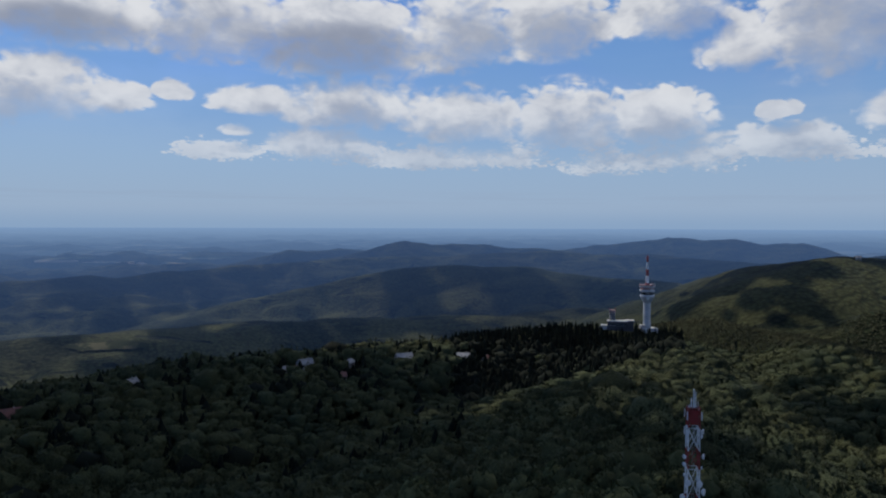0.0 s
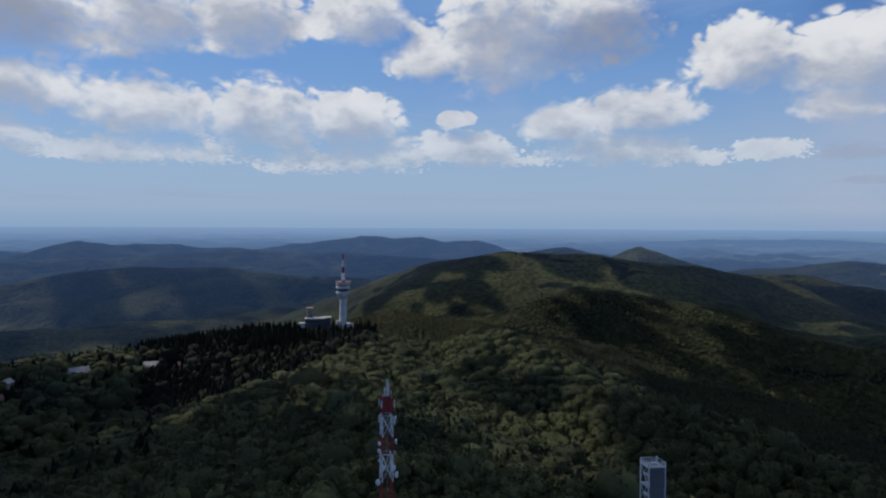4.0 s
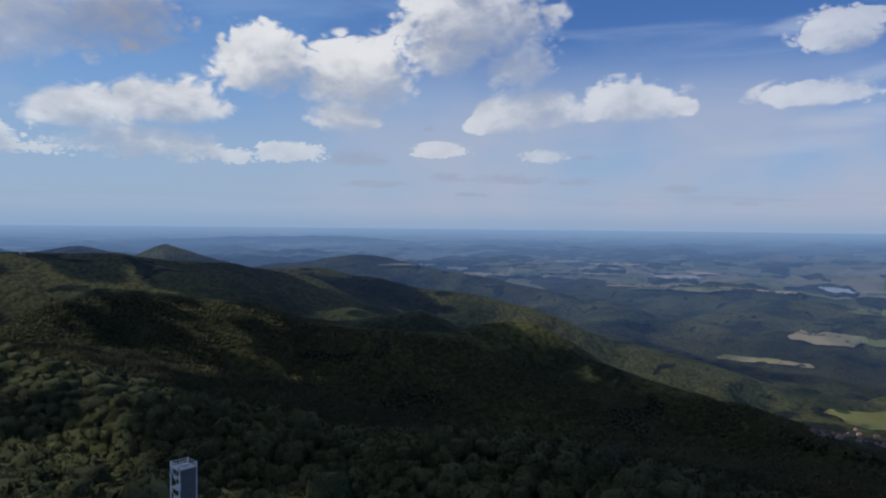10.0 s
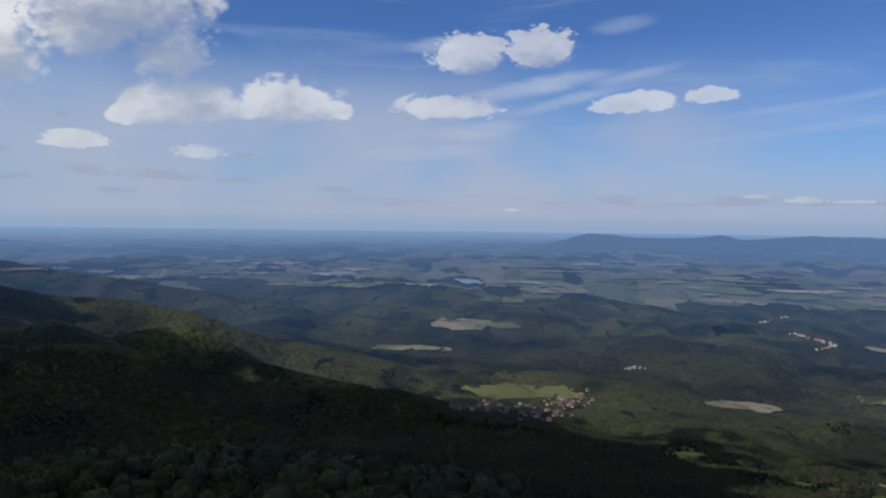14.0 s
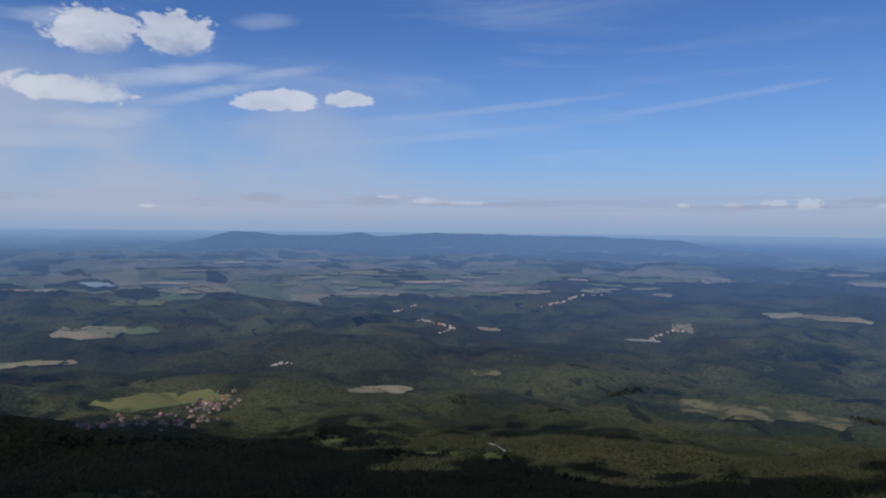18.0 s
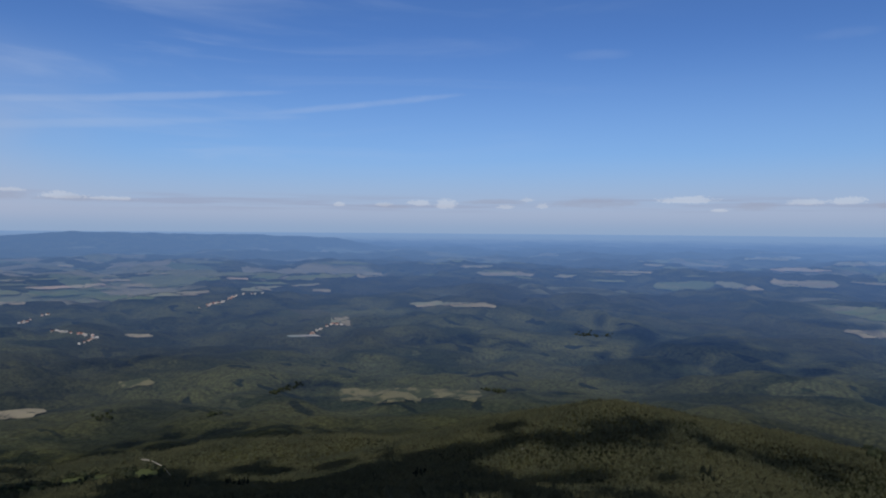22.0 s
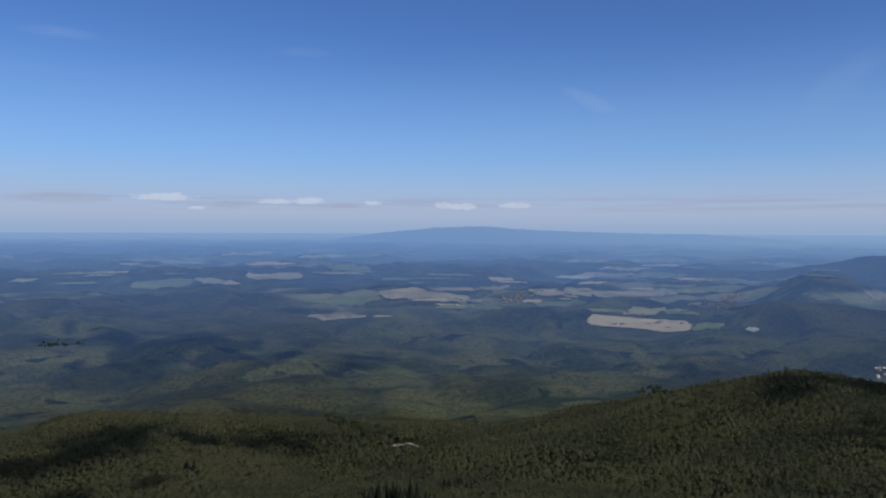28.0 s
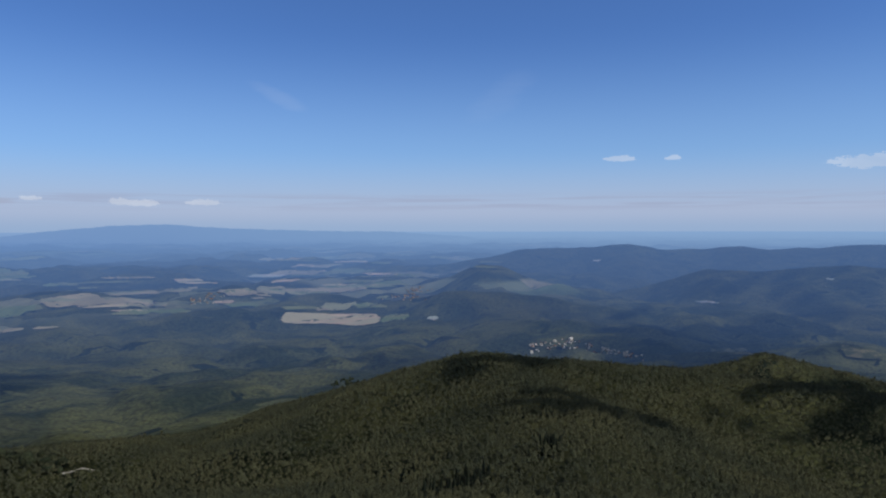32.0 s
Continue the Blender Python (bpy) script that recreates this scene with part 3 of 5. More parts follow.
ridge(0.2, 12, 0, (178, 4470, -0.5), (181.4, 4470, -0.07), (185.1, 4470, 0.26), (189, 4470, 0.39), (191.4, 4470, 0.17), (195.2, 4470, 0.0), (205.9, 4470, -0.21), (212, 4470, -0.6))
ridge(0.25, 15, 0, (215, 3850, -2.0), (217, 3850, -1.6), (222.2, 3850, -1.45), (225.2, 3850, -1.16), (227.6, 3850, -1.55), (230.9, 3850, -1.65), (233.3, 3850, -1.33), (236, 3850, -1.56), (238.2, 3850, -1.37), (242.3, 3850, -1.08), (260, 3850, -1.2), (290, 3850, -1.4), (320, 3900, -2.0))
# middle distance
ridge(0.2, 30, 0, (-50, 3300, -4.6), (-32.3, 3400, -4.14), (-26.7, 3450, -3.69), (-24.9, 3450, -3.87), (-16.4, 3500, -3.17), (-3.9, 3550, -2.57), (8.1, 3600, -2.0), (16.5, 3600, -2.27), (23.8, 3500, -2.73), (32, 3300, -2.7))
ridge(0.25, 25, 0, (-10.7, 2950, -5.0), (-3.9, 3000, -3.49), (0.8, 3000, -3.16), (5.4, 3000, -3.31), (13.5, 2900, -4.11), (20, 2800, -4.6))
ridge(0.22, 25, 0, (-60, 2200, -8.6), (-32.4, 2200, -8.29), (-23.4, 2250, -7.92), (-12, 2300, -7.72), (0.8, 2350, -7.39), (12, 2400, -6.6))
ridge(0.30, 10, 0, (37.5, 2900, -2.6), (38.9, 2900, -2.05), (40.1, 2900, -1.66), (41.7, 2900, -2.13), (44, 2900, -2.8))
ridge(0.2, 12, 0, (46, 3300, -3.5), (50, 3300, -2.9), (53, 3300, -2.55), (55.1, 3300, -2.38), (57.5, 3300, -2.7), (60, 3300, -3.2), (65, 3250, -4.1), (70, 3200, -5.0))
ridge(0.2, 10, 0, (30.2, 3300, -2.2), (32.9, 3300, -1.72), (34.3, 3300, -1.6), (36.5, 3300, -2.1))
ridge(0.36, 20, 8, (17.6, 2500, -5.6), (18.8, 2450, -4.7), (19.9, 2400, -4.15), (21.2, 2300, -3.6), (23.5, 2150, -3.1), (26.5, 1950, -2.68), (28.3, 1850, -2.42), (31.1, 1900, -2.24), (35.7, 1900, -2.13), (39.8, 1950, -2.51), (44.9, 2000, -2.92), (49.3, 2050, -3.53))
ridge(0.30, 12, 4, (47, 2350, -3.3), (52, 2350, -3.21), (54.1, 2300, -3.77), (56.6, 2250, -4.1), (59, 2200, -4.78), (64, 2150, -5.71), (68.9, 2100, -6.65), (75, 2100, -8.6))
ridge(0.33, 12, 8, (30.2, 1350, -7.36), (32.5, 1400, -5.77), (35.7, 1450, -4.85), (40.3, 1450, -5.36), (46.7, 1450, -6.3), (50.7, 1450, -7.52), (56, 1400, -8.6), (62.7, 1450, -8.8))
ridge(0.36, 8, 4, (57, 1700, -7.6), (59.9, 1700, -7.07), (63, 1700, -8.3))
ridge(0.36, 8, 8, (62.7, 1500, -8.74), (64.7, 1520, -8.16), (67.7, 1540, -7.72), (69.5, 1540, -7.98), (70.8, 1530, -8.98), (73.6, 1500, -10.81), (78.2, 1450, -11.97), (85.1, 1400, -13.2), (89.8, 1300, -15.05), (103.7, 1200, -16.6))
ridge(0.2, 10, 0, (208, 3500, -4.6), (210.6, 3500, -3.91), (213.3, 3500, -2.75), (215.2, 3500, -2.98), (218, 3500, -4.2))
ridge(0.2, 12, 0, (205, 3050, -7.6), (208.6, 3100, -6.4), (211, 3150, -5.06), (214.2, 3150, -5.14), (218.4, 3150, -5.48), (223, 3150, -6.2))
ridge(0.2, 12, 0, (226, 3500, -4.6), (230.9, 3500, -3.04), (234.1, 3500, -3.19), (240.3, 3500, -2.62), (250, 3500, -3.2))
# near crests, with the trees that stand on them
ridge(0.26, 10, 16, (-60, 420, -13), (-32.5, 480, -11.73), (-25.3, 520, -11.09), (-17.7, 560, -10.57), (-8.4, 620, -10.4), (-3.9, 660, -9.75), (4.5, 740, -8.6), (9.9, 800, -7.9), (16.3, 800, -8.3), (21.5, 900, -7.1), (26.5, 1000, -7.6))
ridge(0.30, 10, 17, (19, 180, -19), (18, 300, -14.5), (18, 500, -10.9), (17, 700, -8.9), (16.3, 800, -8.3))
ridge(0.42, 8, 17, (28.3, 650, -8.7), (32.9, 480, -11), (37.6, 400, -12.79), (42.2, 370, -13.59), (51.3, 320, -15.32), (59.6, 290, -16.57), (69.2, 270, -17.03), (80, 240, -20))
ridge(0.30, 18, 12, (149.6, 960, -17.0), (153.7, 960, -15.26), (157, 960, -13.88), (159.7, 960, -13.48), (163.8, 980, -13.89), (168.1, 1000, -14.57), (173.9, 980, -15.3), (183.8, 900, -15.6))
ridge(0.33, 15, 12, (197.3, 760, -16.3), (204.5, 830, -13.15), (209.2, 880, -11.43), (213.3, 930, -10.3), (220.2, 960, -10.39), (228.1, 980, -10.75), (238, 1000, -11.2), (260, 1000, -12))
ridge(0.32, 12, 12, (214, 930, -10.5), (220, 650, -14.8), (224, 480, -19.4), (226, 300, -27))
ridge(0.3, 12, 12, (160, 960, -13.7), (164, 700, -18.2), (166, 500, -23))
ridge(0.25, 12, 14, (228, 1300, -10.8), (233, 1250, -9.77), (234.9, 1250, -9.09), (237.9, 1250, -9.5), (243, 1250, -10.6), (250, 1250, -11))


CANOPY = ((830, 950, 1400, 2600), (0, 8.0, 9.0, 0))


def land_height(x, y):
    """Height of the bare ground."""
    r = np.hypot(x, y)
    d = true_range(r)
    k = r / np.maximum(d, 1e-9)
    tx, ty = x / np.maximum(k, 1e-6), y / np.maximum(k, 1e-6)
    roll = fbm(tx / 1000, ty / 1000, 5, 3.0) * np.interp(d, (0, 1200, 2600, 9000, 40000), (0, 0, 52, 84, 40))
    summit = np.interp(d, (0, 180, 260, 400, 600, 850, 1300, 1800, 2600), (20, 14, 2, -52, -116, -185, -272, -345, -420))
    heights, aside = [EYE - DEPTH + roll, summit], np.full(x.shape, 1e12)
    for slope, rounding, line in RIDGES:
        best, crest = np.full(x.shape, 1e12), np.zeros(x.shape)
        for (ax, ay, az), (bx, by, bz) in zip(line, line[1:]):
            dx, dy = bx - ax, by - ay
            t = np.clip(((tx - ax) * dx + (ty - ay) * dy) / (dx * dx + dy * dy), 0, 1)
            q = (tx - ax - t * dx) ** 2 + (ty - ay - t * dy) ** 2
            nearer = q < best
            best = np.where(nearer, q, best)
            crest = np.where(nearer, az + t * (bz - az), crest)
        aside = np.minimum(aside, best)
        c = rounding / slope
        heights.append(crest - slope * (np.sqrt(best + c * c) - c))
    soft = np.interp(d, (500, 3000, 30000), (4, 6, 20))
    top = np.max(heights, axis=0)
    h = top + soft * np.log(sum(np.exp(np.clip((a - top) / soft, -40, 0)) for a in heights)) - soft * 0.3
    # side valleys run down from the crests
    valley = np.maximum(0, 1 - np.abs(fbm(tx / 420, ty / 420, 3, 47.0)) * 1.6) ** 1.5
    keep = np.clip((np.sqrt(aside) - 30) / 220, 0, 1)
    h = h - valley * keep * np.interp(d, (300, 700, 1000, 2600, 6000, 14000), (0, 8, 20, 34, 38, 20))
    gully = fbm(tx / 240, ty / 240, 4, 11.0)
    h = h + gully * np.interp(d, (0, 250, 900, 1600, 4000, 9000), (1, 2, 5, 10, 10, 14))
    # the treetops are the surface where the wood is seen from afar
    h = h + np.interp(d, *CANOPY)
    return EYE + (h - EYE) * k


def place(az, r, up=0.0):
    x, y = r * math.sin(radians(az)), r * math.cos(radians(az))
    return (x, y, float(land_height(np.array([x]), np.array([y]))[0]) + up)


FAR_CRESTS = (3720, 3770, 3820, 3850, 3870, 3920, 4020, 4300, 4470)


def build_land():
    az = np.concatenate([np.arange(-36, 246, 0.33), np.arange(246, 324, 2.0)])
    r = np.concatenate([[0.01, 25, 50, 75, 100, 120], np.geomspace(140, 2000, 140), np.linspace(2000, 4640, 132)[1:], FAR_CRESTS])
    r = np.unique(np.round(r, 2))
    A, Rr = np.meshgrid(np.radians(az), r)
    x, y = Rr * np.sin(A), Rr * np.cos(A)
    z = land_height(x, y)
    d = true_range(Rr)
    rel = ((z - EYE) * d / Rr - (15.0 - DEPTH)) / 100
    z[-1] = EYE - 4640 * 0.004
    u = np.stack([d * np.sin(A), d * np.cos(A)], -1) / 1000
    n, cut = len(az), int(np.searchsorted(r, HAZY)) + 1
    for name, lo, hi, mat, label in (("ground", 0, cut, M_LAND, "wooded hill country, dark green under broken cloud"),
                                     ("backdrop", cut - 1, len(r), M_FAR, "plain with woods, fields and far hills, blue with painted haze")):
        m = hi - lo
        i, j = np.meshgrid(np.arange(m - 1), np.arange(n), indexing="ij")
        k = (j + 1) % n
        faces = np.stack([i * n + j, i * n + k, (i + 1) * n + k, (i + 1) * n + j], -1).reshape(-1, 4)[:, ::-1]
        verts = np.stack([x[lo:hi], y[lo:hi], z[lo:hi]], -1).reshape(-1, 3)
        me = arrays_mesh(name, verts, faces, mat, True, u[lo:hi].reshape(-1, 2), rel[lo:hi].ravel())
        ob = tagged(new(name, me), label, "landscape", kind="structure")
        LAND[name] = ob
    # Elevation of the skyline up to each range, to leave out trees that no one could see.
    SKYLINE["az"], SKYLINE["r"], SKYLINE["z"] = az, r, z
    SKYLINE["el"] = np.maximum.accumulate(np.degrees(np.arctan2(z - EYE, Rr)), axis=0)


LAND, SKYLINE = {}, {}
build_land()


def on_grid(az, r):
    """Height of the land's mesh at azimuths and ranges (arrays)."""
    i = np.interp(az, SKYLINE["az"], np.arange(len(SKYLINE["az"])))
    j = np.interp(r, SKYLINE["r"], np.arange(len(SKYLINE["r"])))
    i0, j0 = np.minimum(i.astype(int), len(SKYLINE["az"]) - 2), np.minimum(j.astype(int), len(SKYLINE["r"]) - 2)
    fi, fj, z = i - i0, j - j0, SKYLINE["z"]
    return (z[j0, i0] * (1 - fi) + z[j0, i0 + 1] * fi) * (1 - fj) + (z[j0 + 1, i0] * (1 - fi) + z[j0 + 1, i0 + 1] * fi) * fj


def range_at(az, el):
    """Range at which the ground shows at an azimuth and elevation."""
    at = float(np.interp(az, SKYLINE["az"], np.arange(len(SKYLINE["az"]))))
    i0 = min(int(at), len(SKYLINE["az"]) - 2)
    found = []
    for i in (i0, i0 + 1):
        column = SKYLINE["el"][:, i]
        j = int(np.clip(np.searchsorted(column, el), 1, len(column) - 1))
        lo, hi = column[j - 1], column[j]
        f = 0.0 if hi <= lo else float(np.clip((el - lo) / (hi - lo), 0, 1))
        found.append(float(SKYLINE["r"][j - 1] + f * (SKYLINE["r"][j] - SKYLINE["r"][j - 1])))
    return found[0] + (at - i0) * (found[1] - found[0])


# ---- broadcast tower and its station ----


def tv_tower():
    az, r = 16.3, 800.0
    x, y, z = r * math.sin(radians(az)), r * math.cos(radians(az)), 2.5
    t = thing("broadcast_tower", (x, y, z), "pale concrete broadcasting tower with ringed decks and red-white antenna", "tower")
    part("shaft", lathe(bmesh.new(), [(4.3, -6), (4.1, 6), (3.85, 29.5), (3.85, 31)], 40), M_CONCRETE, t)
    part("deck_base", lathe(bmesh.new(), [(3.9, 29), (6.6, 33.2), (7.4, 35.0), (7.4, 35.7), (4, 35.8)], 40), M_CONCRETE, t)
    part("lower_deck", lathe(bmesh.new(), [(4, 35.7), (7.9, 35.7), (7.9, 37.2), (7.6, 37.25), (4, 37.2)], 40), M_WHITE, t)
    part("window_band", lathe(bmesh.new(), [(4, 37.1), (6.6, 37.1), (6.6, 41.4), (4, 41.4)], 40), M_GLASS, t, "dark glazed storey")
    for i in range(20):
        a = 2 * math.pi * i / 20
        part("mullion", box(bmesh.new(), (0.25, 0.3, 4.1), (6.62 * math.cos(a), 6.62 * math.sin(a), 39.25), a), M_WHITE, t)
    part("upper_deck", lathe(bmesh.new(), [(4, 41.3), (8.0, 41.3), (8.1, 43.0), (4, 43.0)], 40), M_WHITE, t)
    part("red_band", lathe(bmesh.new(), [(4, 43.0), (7.1, 43.0), (7.1, 46.2), (4, 46.2)], 40), M_PINK, t, "faded red painted storey")
    part("roof_deck", lathe(bmesh.new(), [(4, 46.2), (8.2, 46.2), (8.3, 47.2), (4, 47.3)], 40), M_WHITE, t)
    part("parapet", lathe(bmesh.new(), [(8.3, 47.2), (8.5, 47.2), (8.5, 48.5), (8.3, 48.5)], 40), M_PINK, t)
    for i in range(24):
        a = 2 * math.pi * i / 24
        part("railing_post", bar(bmesh.new(), (8.1 * math.cos(a), 8.1 * math.sin(a), 47.2), (8.1 * math.cos(a), 8.1 * math.sin(a), 50.3), 0.07, 4), M_STEEL, t)
    for i, (lo, hi, ra, mat) in enumerate(((47.2, 50.2, 2.2, M_RED), (50.2, 58.2, 1.75, M_WHITE), (58.2, 65.2, 1.4, M_RED), (65.2, 73.2, 1.25, M_WHITE), (73.2, 80.2, 1.0, M_RED))):
        part("antenna_section", lathe(bmesh.new(), [(ra, lo), (ra, hi - 0.25), (ra * 0.8, hi)], 16), mat, t, "red section" if mat == M_RED else "white section")
    part("lightning_rod", bar(bmesh.new(), (0, 0, 80), (0, 0, 82.5), 0.12), M_STEEL, t)
    rnd = random.Random(4)
    for i in range(9):
        a, h = rnd.uniform(0, 6.28), rnd.choice((44.2, 38.5, 48.6, 33.8))
        d = part("dish", lathe(bmesh.new(), [(0.2, 0), (0.7, 0.15), (1.1, 0.5), (1.0, 0.5), (0.6, 0.2)], 16), M_WHITE, t)
        d.matrix_basis = Matrix.Translation((8.0 * math.cos(a), 8.0 * math.sin(a), h)) @ Matrix.Rotation(a, 4, "Z") @ Matrix.Rotation(radians(90), 4, "Y")
    part("plinth", box(bmesh.new(), (16, 12, 8), (2, 0, -3), 0.3, 0.2), M_CONCRETE, t)
    part("annex", box(bmesh.new(), (5, 5, 9), (-5.5, -2, 0), 0.3, 0.15), M_PLASTER, t)
    # the station beside it
    s = thing("transmitter_station", (x - 29 * math.cos(radians(az)), y + 29 * math.sin(radians(az)), z - 1), "pale flat-roofed transmitter station with a small reddish mast tower", "building", turn=-az)
    part("wall", box(bmesh.new(), (22, 12, 10), (-2, 0, 3), 0, 0.1), M_DIMWALL, s)
    part("wall", box(bmesh.new(), (10, 9, 11.5), (10, 2, 3), 0, 0.1), M_DIMWALL, s)
    part("roof", box(bmesh.new(), (23, 13, 0.6), (-2, 0, 8.4), 0, 0.1), M_CONCRETE, s, "pale flat roof")
    part("roof", box(bmesh.new(), (11, 10, 0.6), (10, 2, 9.1), 0, 0.1), M_CONCRETE, s, "pale flat roof")
    part("terrace", box(bmesh.new(), (9, 8, 5), (-16, -1, 1), 0, 0.1), M_CONCRETE, s)
    for i in range(5):
        w = part("window", box(bmesh.new(), (2.2, 0.3, 1.6), (-10 + i * 4, -6.05, 4.6)), M_GLASS, s)
        part("frame", box(bmesh.new(), (2.5, 0.2, 0.15), (-10 + i * 4, -6.1, 3.7)), M_WHITE, w)
    part("tower_body", box(bmesh.new(), (5.5, 5.5, 9), (-8, 2, 13), 0, 0.1), M_DIMWALL, s)
    part("tower_head", box(bmesh.new(), (6.6, 6.6, 3.2), (-8, 2, 18.5), 0, 0.15), M_PINK, s, "reddish top storey")
    for i in range(4):
        part("gallery", box(bmesh.new(), (6.4, 6.4, 0.3), (-8, 2, 9.5 + i * 2.2), 0, 0.05), M_CONCRETE, s)
    for cx, cy in ((-3.2, -3.2), (3.2, -3.2), (-3.2, 3.2), (3.2, 3.2)):
        part("post", bar(bmesh.new(), (-8 + cx, 2 + cy, 20), (-8 + cx, 2 + cy, 22.5), 0.15, 5), M_RED, s)


tv_tower()

# ---- lattice mast ----


def lattice_mast():
    az, r = 19.85, 160.0
    x, y, g = place(az, r)
    t = thing("lattice_mast", (x, y, g), "red and white steel lattice mast carrying dishes and panel antennas", "mast", turn=-az + 12)
    top = 75.9 - g

    def half(h):
        return 1.16 + (top - h) * 0.006

    cuts, h, lengths = [top], top, [4.3, 5.0, 3.9, 6.4, 5.5]
    for k in range(30):
        h -= lengths[k] if k < 5 else 6.0
        cuts.append(max(h, -0.5))
        if h < 0:
            break
    corners = ((-1, -1), (1, -1), (1, 1), (-1, 1))
    for k, (hi, lo) in enumerate(zip(cuts, cuts[1:])):
        mat = M_RED if k % 2 == 0 else M_WHITE
        a, b = half(hi), half(lo)
        for sx, sy in corners:
            part("leg", bar(bmesh.new(), (sx * a, sy * a, hi), (sx * b, sy * b, lo), 0.12, 6), mat, t)
        for (sx, sy), (ux, uy) in zip(corners, corners[1:] + corners[:1]):
            part("brace", bar(bmesh.new(), (sx * a, sy * a, hi), (ux * b, uy * b, lo), 0.085, 5), mat, t)
            part("brace", bar(bmesh.new(), (ux * a, uy * a, hi), (sx * b, sy * b, lo), 0.075, 5), mat, t)
            part("girt", bar(bmesh.new(), (sx * a, sy * a, hi), (ux * a, uy * a, hi), 0.065, 5), mat, t)
        bm = bmesh.new()
        for dx in (-0.2, 0.2):
            bar(bm, (dx + 0.2, 0.3, lo), (dx + 0.2, 0.3, hi), 0.035, 4)
        for i in range(int((hi - lo) / 0.6)):
            bar(bm, (0, 0.3, lo + 0.3 + i * 0.6), (0.4, 0.3, lo + 0.3 + i * 0.6), 0.025, 4)
        part("ladder", bm, M_STEEL, t)
    # head: panel antennas, platform and rods
    part("platform", box(bmesh.new(), (2.2, 2.2, 0.1), (0, 0, top)), M_DIMWALL, t)
    for i in range(4):
        part("wind_panel", box(bmesh.new(), (1.6, 0.1, 3.0), (1.02 * math.cos(i * math.pi / 2), 1.02 * math.sin(i * math.pi / 2), top - 2.0), i * math.pi / 2 + math.pi / 2), M_RED, t, "red sheet panel")
    for sx, sy in corners:
        for dz in (-1.6, -5.5):
            part("panel_antenna", box(bmesh.new(), (0.26, 0.18, 1.8), (sx * 1.5, sy * 1.4, top + dz), 0.5, 0.05), M_WHITE, t)
    for dx, dy, hi, ra in ((0.1, 0, 3.9, 0.15), (0.55, 0.3, 3.3, 0.1), (-0.4, 0.2, 1.9, 0.14), (-1.1, -1.0, 0.8, 0.08), (1.2, 1.0, 1.0, 0.08)):
        part("rod_antenna", bar(bmesh.new(), (dx, dy, top), (dx, dy, top + hi), ra, 8), M_WHITE, t, "pale whip antenna")
    dishes = ((2.3, -1, -5.0, 0.55), (2.5, 0, -6.2, 0.3), (-2.3, -1.2, -10.6, 0.5), (-2.4, -1.4, -12.2, 0.5), (2.6, -0.6, -10.6, 0.6), (2.5, 0.4, -13.3, 0.35),
              (-2.4, -0.8, -14.6, 0.3), (-1.5, -2.3, -15.9, 0.65), (1.2, -2.2, -16.2, 0.75), (2.4, -1.6, -18.0, 0.75), (-2.7, -1.6, -19.4, 0.7), (-2.2, 0.8, -19.7, 0.4), (2.3, 1.5, -16.5, 0.3))
    for dx, dy, dz, ra in dishes:
        dx, dy = dx * 0.72, dy * 0.72
        d = part("dish", lathe(bmesh.new(), [(ra * 0.2, 0), (ra * 0.7, ra * 0.1), (ra, ra * 0.4), (ra, ra * 0.75), (ra * 0.3, ra * 0.85)], 18), M_WHITE, t, "white drum dish")
        d.matrix_basis = Matrix.Translation((dx, dy, top + dz)) @ Matrix.Rotation(math.atan2(dy, dx), 4, "Z") @ Matrix.Rotation(radians(90), 4, "Y")
        part("bracket", bar(bmesh.new(), (dx, dy, top + dz), (dx * 0.72, dy * 0.72, top + dz), 0.07, 5), M_STEEL, t)


lattice_mast()

# ---- lookout tower ----


